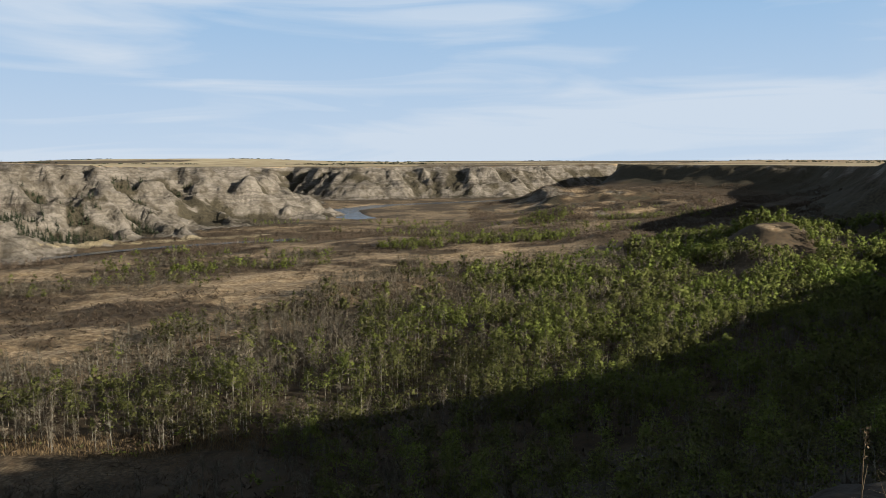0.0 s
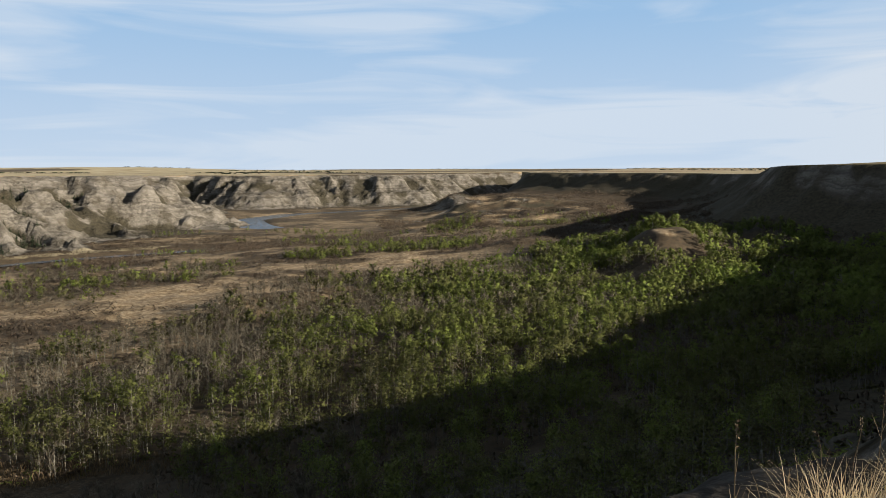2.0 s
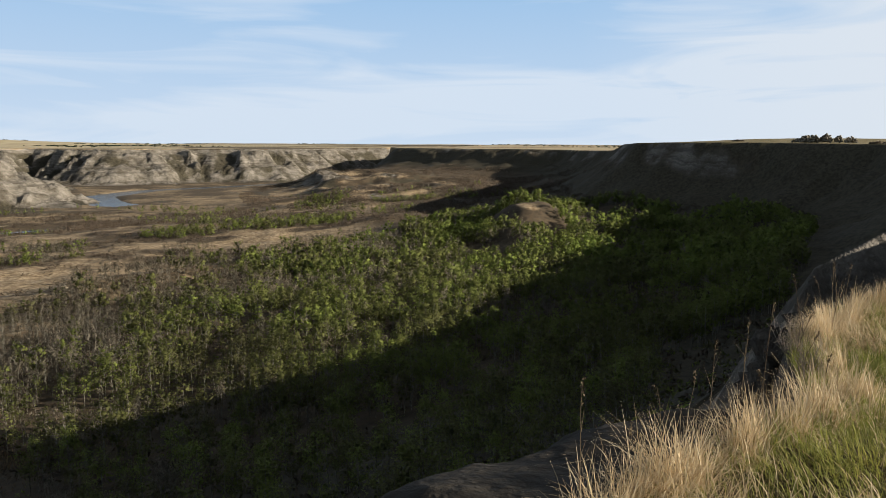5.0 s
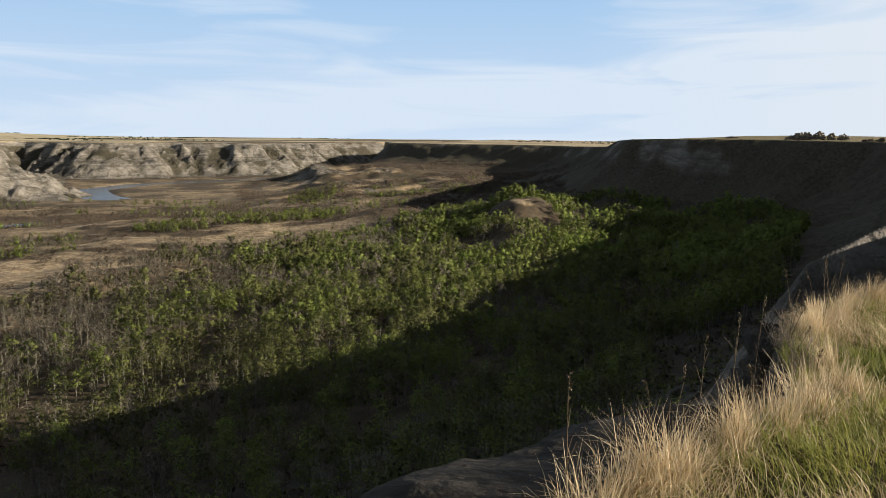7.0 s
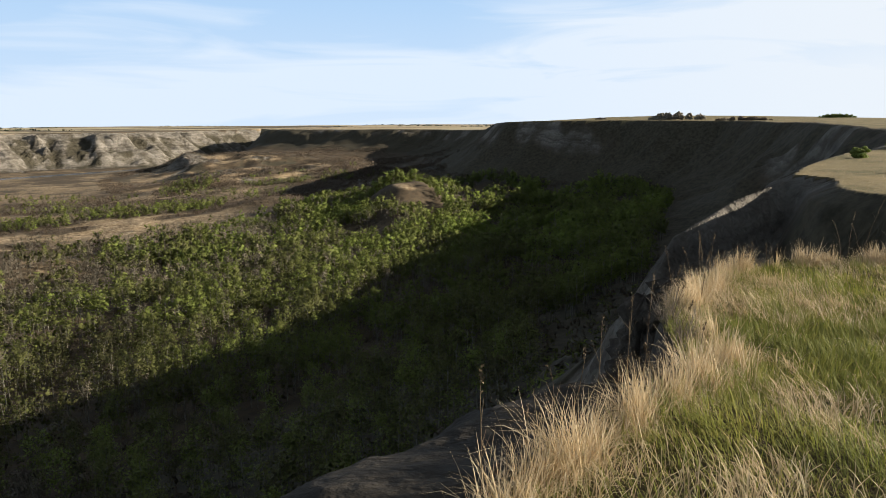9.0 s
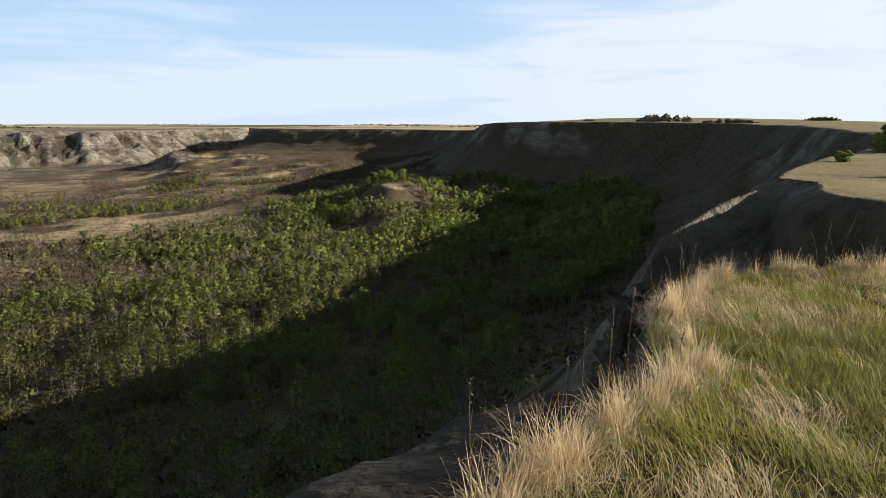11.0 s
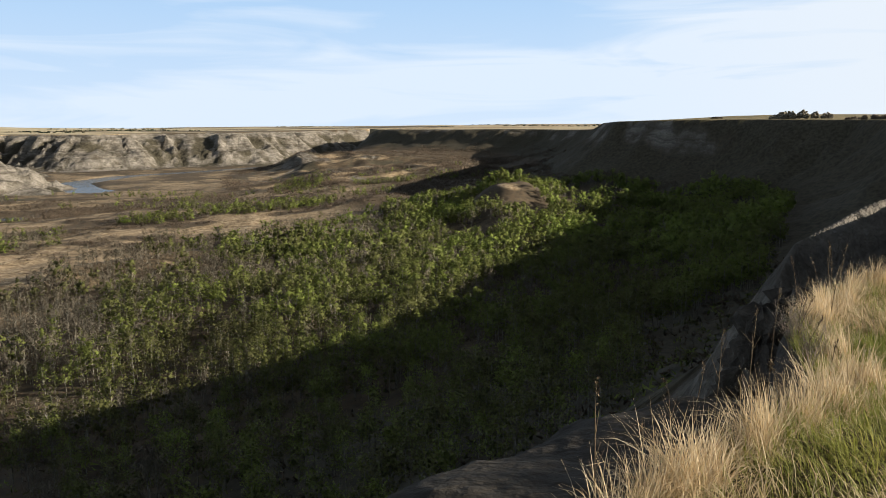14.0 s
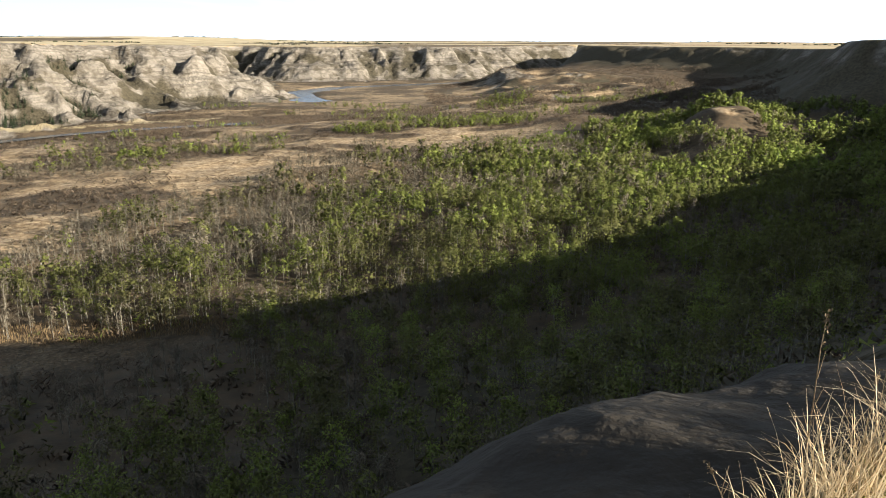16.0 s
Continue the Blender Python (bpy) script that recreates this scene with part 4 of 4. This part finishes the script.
scatter("bank_trees", split(BARE_FAR)[1], spots_of(x[ok], y[ok], z[ok] - 1.5, 0.5, 0.95), MAT_BROWN, "leafless brown trees along the river bank", "tree crowns")
# spruces in the gullies of the far wall
SPRUCE = [spruce_shape(600 + k, 11) for k in range(3)]
x, y = candidates(-800, -200, 600, 1500, 6.5)
z, cover, _, s = land(x, y)
ok = (cover[2] > 0.55) & (z < 70) & (fbm(x, y, 110, 2, 95) > 0.0)
ok |= ((x + 452) / 42) ** 2 + ((y - 798) / 36) ** 2 < 1
scatter("spruce_stand", SPRUCE, spots_of(x[ok], y[ok], z[ok], 0.6, 1.1), MAT_DARK, "dark spruces in the gullies of the far wall", "conifers")
# brush on the hummocks
x, y = candidates(20, 760, 860, 1560, 7.5)
z, cover, _, s = land(x, y)
ok = (fbm(x, y, 60, 3, 97) + rng.normal(0, 0.12, len(x)) > -0.05) & (s > 40) & (x > 70 + 70 * fbm(x, y, 90, 3, 98))
LOW = [shrub_shape(700 + k, 2.8, 4.0, 20, 0.34, 6.0) for k in range(5)]
scatter("hummock_brush", LOW, spots_of(x[ok], y[ok], z[ok], 0.7, 1.5), MAT_BROWN, "dense dark brush on the badland hummocks", "shrubs", 0.2)

# shelter belts and coppices far out on the plains
BELT = [shrub_shape(800 + k, 7.0, 7.0, 0, 1, 1, 4) for k in range(4)]
belt = []
for k in range(34):
    a, q = radians(rng.uniform(-38, 36)), rng.uniform(2300, 4700)
    cx, cy, run = math.sin(a) * q, math.cos(a) * q, rng.uniform(60, 420)
    turn = rng.uniform(-0.35, 0.35)
    for _ in range(int(run / 9)):
        u = rng.uniform(-run / 2, run / 2)
        belt.append((cx + math.cos(turn) * u + rng.normal(0, 6), cy + math.sin(turn) * u + rng.normal(0, 6)))
bx, by = np.array(belt).T
bz, _, _, bs = land(bx, by)
ok = bz > 70
scatter("shelter_belts", BELT, spots_of(bx[ok], by[ok], bz[ok], 0.5, 1.1), MAT_DARK, "dark distant shelter belts on the farmed plain", "trees", 0.5)

# ---------------------------------------------------------------- the grass at one's feet
def blades(px, py, pz, length, width, heading, bend, tint):
    """Curved blades with drooping tips, all in one mesh: arrays in, vertices and triangles out."""
    n = len(px)
    hx, hy = np.cos(heading), np.sin(heading)
    sx, sy = -hy, hx
    co = np.zeros((n, 7, 3), np.float32)
    for k, f in enumerate((0.0, 0.4, 0.75, 1.0)):
        out = length * bend * f ** 1.5 * 0.9
        up = length * (f * (1 - 0.25 * bend) - 0.62 * bend * bend * f ** 3)
        w = width * (1.0, 0.9, 0.6, 0.0)[k] * 0.5
        cx, cy, cz = px + hx * out, py + hy * out, pz + up
        if k < 3:
            co[:, 2 * k] = np.stack([cx - sx * w, cy - sy * w, cz], -1)
            co[:, 2 * k + 1] = np.stack([cx + sx * w, cy + sy * w, cz], -1)
        else:
            co[:, 6] = np.stack([cx, cy, cz], -1)
    pat = np.array([(0, 1, 3), (0, 3, 2), (2, 3, 5), (2, 5, 4), (4, 5, 6)], np.int32)
    tri = (pat[None] + (np.arange(n, dtype=np.int32) * 7)[:, None, None]).reshape(-1, 3)
    return co.reshape(-1, 3), tri, np.repeat(tint, 7)


def sward(name, parts, mat, label):
    base, cos, tris, tints = 0, [], [], []
    for c, t, v in parts:
        cos.append(c), tris.append(t + base), tints.append(v)
        base += len(c)
    me = quick_mesh(name, np.concatenate(cos), np.concatenate(tris), False)
    tint_mesh(me, np.concatenate(tints))
    me.materials.append(mat)
    return tagged(new(name, me), label, "grass", kind="stuff")


def turf_points(n, r0, r1, a0, a1):
    q = np.sqrt(rng.uniform(r0 * r0, r1 * r1, n) * 0.35 + 0.65 * rng.uniform(r0, r1, n) ** 2)
    a = np.radians(rng.uniform(a0, a1, n))
    gx, gy = np.sin(a) * q, np.cos(a) * q
    gz, _, field, gs = land(gx, gy)
    keep = (gs < -0.02) & (field[2] < 0.3)
    return gx[keep], gy[keep], gz[keep]


def dryness(px, py):
    """Where last year's straw lies: narrow swathes and single tussocks."""
    u, v = 0.8 * px + 0.6 * py, 0.8 * py - 0.6 * px
    return 0.75 * fbm(u, v * 0.45, 0.75, 3, 201, 0.6) + 0.45 * fbm(px, py, 0.28, 2, 204)


gx, gy, gz = turf_points(150000, 1.2, 11.5, 17, 71)
n = len(gx)
flow = 2.2 + 2.6 * fbm(gx, gy, 1.1, 2, 202) + rng.normal(0, 0.8, n)
pick = dryness(gx, gy) + rng.normal(0, 0.3, n) < 0.42
length = rng.uniform(0.06, 0.19, n) * (1 + 0.6 * fbm(gx, gy, 0.5, 2, 203))
shoots = blades(gx[pick], gy[pick], gz[pick] - 0.01, length[pick], rng.uniform(0.003, 0.007, pick.sum()), flow[pick],
                rng.uniform(0.3, 1.0, pick.sum()), np.clip(rng.uniform(0, 0.7, pick.sum()) + 0.5 * fbm(gx, gy, 0.6, 2, 205)[pick], 0, 1))
gx, gy, gz = turf_points(30000, 0.9, 8, 71, 377)
n = len(gx)
shoots_about = blades(gx, gy, gz - 0.01, rng.uniform(0.08, 0.2, n), rng.uniform(0.005, 0.010, n), rng.uniform(0, 6.28, n), rng.uniform(0.4, 1.0, n), rng.uniform(0, 1, n))
sward("green_grass", [shoots, shoots_about], MAT_SHOOT, "fresh green grass blades among last year's straw")
gx, gy, gz = turf_points(110000, 1.2, 11.5, 17, 71)
pick = dryness(gx, gy) + rng.normal(0, 0.16, len(gx)) > 0.16
gx, gy, gz, n = gx[pick], gy[pick], gz[pick], int(pick.sum())
flow = 2.4 + 3.0 * fbm(gx, gy, 0.7, 2, 202) + rng.normal(0, 0.7, n)
straw = blades(gx, gy, gz, rng.uniform(0.08, 0.30, n), rng.uniform(0.002, 0.0055, n), flow, rng.uniform(0.5, 1.1, n), rng.uniform(0, 1, n))
gx, gy, gz = turf_points(16000, 0.9, 10, 71, 377)
n = len(gx)
round_about = blades(gx, gy, gz, rng.uniform(0.08, 0.22, n), rng.uniform(0.004, 0.008, n), rng.uniform(0, 6.28, n), rng.uniform(0.4, 0.97, n), rng.uniform(0, 0.8, n))
# tussocks along the broken edge of the turf, each leaning its own way
ring = [Vector((px, py)) for px, py in TURF_EDGE[2:16]]
fx, fy, lean, tall = [], [], [], []
for a, b in zip(ring[:-1], ring[1:]):
    inward = Vector((b.y - a.y, a.x - b.x)).normalized()
    for _ in range(int((b - a).length * 15)):
        hub = a.lerp(b, random.random()) + inward * (abs(random.gauss(0, 0.09)) + (0.13 if 3.6 < a.x < 6 else -0.04))
        way, high, wide = random.uniform(0, 6.28), random.choice((0.4, 0.55, 0.75, 0.9, 1.0, 1.2)), random.uniform(0.02, 0.07)
        for _ in range(random.randint(50, 160)):
            fx.append(hub.x + random.gauss(0, wide)), fy.append(hub.y + random.gauss(0, wide))
            lean.append(way + random.gauss(0, 0.9)), tall.append(high)
fx, fy, lean, tall = np.array(fx), np.array(fy), np.array(lean), np.array(tall)
fz = land(fx, fy)[0]
n = len(fx)
fringe = blades(fx, fy, fz - 0.03, rng.uniform(0.20, 0.58, n) * tall * (0.62 + 0.33 * smooth(0.8, 1.8, fx) - 0.27 * smooth(3.3, 4.3, fx)), rng.uniform(0.002, 0.006, n),
                lean, rng.uniform(0.15, 1.0, n), np.clip(rng.uniform(0.2, 1, n), 0, 1))
sward("dry_grass", [straw, round_about, fringe], MAT_STRAW, "bleached straw-coloured grass, matted and tall along the turf edge")

# coarse tufts on the spur beyond the gully and the near plateau
q = rng.uniform(20, 150, 9000)
a = np.radians(rng.uniform(48, 69, 9000))
gx, gy = np.sin(a) * q, np.cos(a) * q
gz, _, _, gs = land(gx, gy)
keep = gs < -0.1
gx, gy, gz = gx[keep], gy[keep], gz[keep]
n = len(gx)
tufts = blades(gx, gy, gz, rng.uniform(0.05, 0.14, n), rng.uniform(0.01, 0.035, n), rng.uniform(0, 6.28, n), rng.uniform(0.2, 0.9, n), rng.uniform(0, 1, n))
sward("spur_grass", [tufts], MAT_STRAW, "dry golden tufts on the grassy spur")


# tall dead stalks that stand up from the edge
def weed_stalk(px, py, top, lean, seed, label):
    r = random.Random(seed)
    z0 = float(land(np.array([px]), np.array([py]))[0][0]) - 0.05
    h = top - z0
    ob = tagged(new("weed_stalk"), label, "dead weed", "dead weed stalks")
    ob.matrix_basis = pose(px, py, z0)
    line = [(lean[0] * f * f + r.uniform(-0.006, 0.006), lean[1] * f * f + r.uniform(-0.006, 0.006), h * f) for f in (0, 0.3, 0.6, 0.85, 1.0)]
    co, faces = tube(line, [0.0032, 0.003, 0.0026, 0.002, 0.0014], 5)
    me = quick_mesh("stem", co, faces)
    me.materials.append(MAT_STALK)
    new("stem", me).parent = ob
    seeds = []
    for _ in range(26):
        f = r.uniform(0.86, 1.02)
        c = (lean[0] * f * f + r.gauss(0, 0.006), lean[1] * f * f + r.gauss(0, 0.006), h * f)
        seeds.append(blade(c, 0.009, 1.6, r, 1.5))
    co, faces = join(seeds)
    me = quick_mesh("seed_head", co, faces, False)
    me.materials.append(MAT_STALK)
    new("seed_head", me).parent = ob
    for _ in range(3):
        f = r.uniform(0.3, 0.75)
        s0 = Vector((lean[0] * f * f, lean[1] * f * f, h * f))
        e = s0 + Vector((r.uniform(-0.07, 0.07), r.uniform(-0.07, 0.07), r.uniform(0.05, 0.14)))
        co, faces = tube([s0, e], [0.0025, 0.001], 3)
        me = quick_mesh("side_twig", co, faces)
        me.materials.append(MAT_STALK)
        new("side_twig", me).parent = ob


for k, (az, d, top, lean) in enumerate([(32.5, 2.98, 98.98, (0.01, 0.02)), (41.6, 4.55, 98.80, (0.03, 0.0)), (43.8, 4.65, 98.92, (0.05, 0.02)),
                                        (45.2, 5.0, 98.98, (0.1, 0.05)), (40.0, 4.25, 98.68, (0.06, 0)), (38.6, 4.0, 98.66, (-0.06, 0.02)),
                                        (28.6, 2.75, 98.50, (-0.09, 0.03)), (27.0, 2.7, 98.38, (-0.07, 0)), (33.4, 3.0, 98.52, (0.05, 0.03)),
                                        (49.0, 6.9, 98.85, (0.1, 0.0)), (59.5, 10.0, 99.05, (0.35, 0.0)), (58.6, 9.9, 98.9, (0.25, 0.1)),
                                        (23.5, 2.5, 98.3, (-0.06, 0.0)), (36.0, 3.6, 98.55, (0.04, 0.04))]):
    weed_stalk(math.sin(radians(az)) * d, math.cos(radians(az)) * d, top, lean, 900 + k, "thin dry brown weed stalk standing above the turf edge")


stalk_rng = random.Random(77)
for k in range(16):
    a, b = stalk_rng.choice(list(zip(ring[6:-2], ring[7:-1])))
    p = a.lerp(b, stalk_rng.random())
    z0 = float(land(np.array([p.x]), np.array([p.y]))[0][0])
    weed_stalk(p.x, p.y, z0 + stalk_rng.uniform(0.3, 0.55), (stalk_rng.uniform(-0.12, 0.12), stalk_rng.uniform(-0.08, 0.08)), 950 + k,
               "short brown weed stalk among the straw of the turf edge")


# a grey dead shrub at the corner of the turf
def dead_shrub(px, py, tall, seed, label):
    r = random.Random(seed)
    z0 = float(land(np.array([px]), np.array([py]))[0][0]) - 0.04
    ob = tagged(new("dead_shrub"), label, "shrub")
    ob.matrix_basis = pose(px, py, z0)
    for _ in range(14):
        a, h = r.uniform(0, 6.28), tall * r.uniform(0.6, 1.1)
        lean = r.uniform(0.1, 0.55) * h
        line = [Vector((math.cos(a) * lean * f ** 1.3 + r.uniform(-0.012, 0.012), math.sin(a) * lean * f ** 1.3 + r.uniform(-0.012, 0.012), h * f))
                for f in (0, 0.35, 0.7, 1.0)]
        pieces = [tube(line, [0.004, 0.003, 0.0022, 0.001], 4)]
        for _ in range(7):
            p = line[1].lerp(line[3], r.random())
            pieces.append(tube([p, p + Vector((r.uniform(-0.09, 0.09), r.uniform(-0.09, 0.09), r.uniform(0.03, 0.12)))], [0.0018, 0.0007], 3))
        co, faces = join(pieces)
        me = quick_mesh("branch", co, faces)
        me.materials.append(MAT_DEAD)
        new("branch", me).parent = ob


dead_shrub(4.5, 4.25, 0.42, 61, "grey leafless dead shrub on the broken edge of the turf")
dead_shrub(4.15, 3.75, 0.34, 62, "low grey dead shrub leaning over the broken turf edge")
dead_shrub(9.0, 4.9, 0.40, 63, "reddish dry dead shrub at the end of the turf")


# thickets along the rim and on the plain
def thicket(name, az, d, wide, tall, count, mat, label, seed, sink=0.0):
    r = random.Random(seed)
    cx, cy = math.sin(radians(az)) * d, math.cos(radians(az)) * d
    z0 = float(land(np.array([cx]), np.array([cy]))[0][0]) - sink
    ob = tagged(new(name), label, "bush")
    ob.matrix_basis = pose(cx, cy, z0)
    leaves, stems = [], []
    px, py = math.cos(radians(az)), -math.sin(radians(az))
    for k in range(max(3, int(wide / tall * 4))):
        u = r.uniform(-0.5, 0.5) * (wide - tall * 0.6)
        v = r.uniform(-0.4, 0.4) * tall
        bx, by, bh = px * u - py * v, py * u + px * v, tall * r.uniform(0.65, 1.05) * (1 - 0.5 * (2 * u / wide) ** 2)
        co, faces = shrub_shape(seed * 31 + k, bh, bh * 0.55, count, bh * 0.045, 1.8, 26, True)
        leaves.append(([(a + bx, b + by, c) for a, b, c in co], faces))
        for _ in range(3 if d < 160 else 0):
            stems.append(tube([(bx + r.uniform(-0.2, 0.2), by + r.uniform(-0.2, 0.2), -0.3),
                               (bx + r.uniform(-0.35, 0.35) * bh, by + r.uniform(-0.35, 0.35) * bh, bh * 0.8)], [bh * 0.012, bh * 0.004], 3))
    for part_name, piece, m in [("foliage", join(leaves), mat)] + [("stem", stem, MAT_BARK) for stem in stems]:
        co, faces = piece
        me = quick_mesh(part_name, co, faces, False)
        tint_mesh(me, np.full(len(co), r.uniform(0.6, 0.95)))
        me.materials.append(m)
        new(part_name, me).parent = ob


thicket("bush", 63.4, 135, 13, 6.4, 260, MAT_GREEN, "big rounded green bush at the edge of the plateau", 31)
thicket("bush", 61.9, 142, 5, 4.4, 160, MAT_GREY, "grey leafless bush beside a green one at the edge", 32)
thicket("bush", 66.5, 150, 10, 5.5, 200, MAT_GREEN, "green bush in a row at the edge of the plateau", 33)
thicket("bush", 58.9, 96, 1.6, 2.0, 60, MAT_GREEN, "small green bush on the rim of the spur", 34, 0.2)
thicket("bush", 64.0, 72, 3.2, 2.0, 160, MAT_BROWN, "low reddish-brown bush on the dry spur", 35)
thicket("thicket", 46.6, 640, 48, 8.0, 120, MAT_GREY, "grey-brown leafless thicket on the plateau rim", 36)
thicket("thicket", 51.3, 600, 42, 4.0, 70, MAT_BROWN, "low brown thicket along the plateau rim", 37)
thicket("thicket", 57.3, 800, 36, 5.0, 90, MAT_GREEN, "distant green thicket on the plain's horizon", 38)
thicket("thicket", 41.0, 690, 12, 2.5, 60, MAT_BROWN, "low brown thicket on the plain", 39)


# a crumbling rock outcrop on the cliff below the turf
def rock_outcrop(pillars, label):
    top = tagged(new("rock_outcrop"), label, "rock")
    for cx, cy, z0, z1, rad, seed in pillars:
        levels, sides = 44, 34
        co, faces = [], []
        for i in range(levels + 1):
            f = i / levels
            ledge = 1 + 0.14 * math.sin(f * 31 + seed) + 0.12 * math.sin(f * 83 + 2 * seed)
            for k in range(sides):
                a = 2 * math.pi * k / sides
                v = Vector((math.cos(a) * 1.8 + seed, math.sin(a) * 1.8, f * 6.5))
                n = noise.fractal(v, 0.7, 2.1, 6)
                crack = abs(noise.noise(Vector((math.cos(a) * 3 + seed, math.sin(a) * 3, f * 1.5))))
                q = rad * (1.5 - 0.9 * f) * ledge * (1 + 0.5 * n - 0.35 * max(0, 0.25 - crack) * 3) * (0.3 if i == levels else 1)
                co.append((cx + math.cos(a) * q, cy + math.sin(a) * q, z0 + (z1 - z0) * f + 0.45 * n))
        for i in range(levels):
            for k in range(sides):
                j = (k + 1) % sides
                faces.append((i * sides + k, i * sides + j, (i + 1) * sides + j, (i + 1) * sides + k))
        faces_top = levels * sides
        co.append((cx, cy, z1 + 0.1))
        me = bpy.data.meshes.new("rock_pillar")
        me.from_pydata(co, [], faces + [(faces_top + k, faces_top + (k + 1) % sides, len(co) - 1) for k in range(sides)])
        me.materials.append(MAT_ROCK)
        new("rock_pillar", me).parent = top


rock_outcrop([(28.6, 28.7, 74, 90.2, 1.8, 3), (30.2, 28.3, 74, 91.0, 1.8, 7), (27.0, 28.1, 72, 87.0, 1.7, 11)],
             "crumbling grey-brown rock outcrop on the cliff below the turf")


# golden reeds in the clearing and along the edge of the wood
x, y = candidates(-330, 60, 105, 470, 1.3)
z, cover, _, s = land(x, y)
open_ = inside(x, y, CLEARING) | ~inside(x, y, WOOD)
ok = open_ & (s > 90) & (np.hypot(x, y) < 340) & (fbm(x, y, 16, 3, 221) > -0.1) & ((y < 330) | (fbm(x, y, 50, 2, 222) > 0.1))
pick = rng.permutation(np.where(ok)[0])[:26000]
n = len(pick)
reeds = blades(x[pick], y[pick], z[pick] - 0.05, rng.uniform(0.35, 0.85, n), rng.uniform(0.06, 0.16, n), rng.uniform(0, 6.28, n), rng.uniform(0.1, 0.8, n), rng.uniform(0, 1, n))
x, y = candidates(-150, -20, 148, 184, 0.5)
z = land(x, y)[0]
ok = ((x + 76) / 56) ** 2 + ((y - 166 + 0.06 * x) / 8) ** 2 < 1 + 0.6 * fbm(x, y, 9, 3, 223)
n = int(ok.sum())
bed = blades(x[ok], y[ok], z[ok] - 0.05, rng.uniform(0.6, 1.5, n), rng.uniform(0.06, 0.14, n), rng.uniform(0, 6.28, n), rng.uniform(0.1, 0.7, n), rng.uniform(0.2, 1, n))
sward("reed_grass", [reeds, bed], MAT_REED, "golden-brown dead reeds in the clearing beside the aspens")
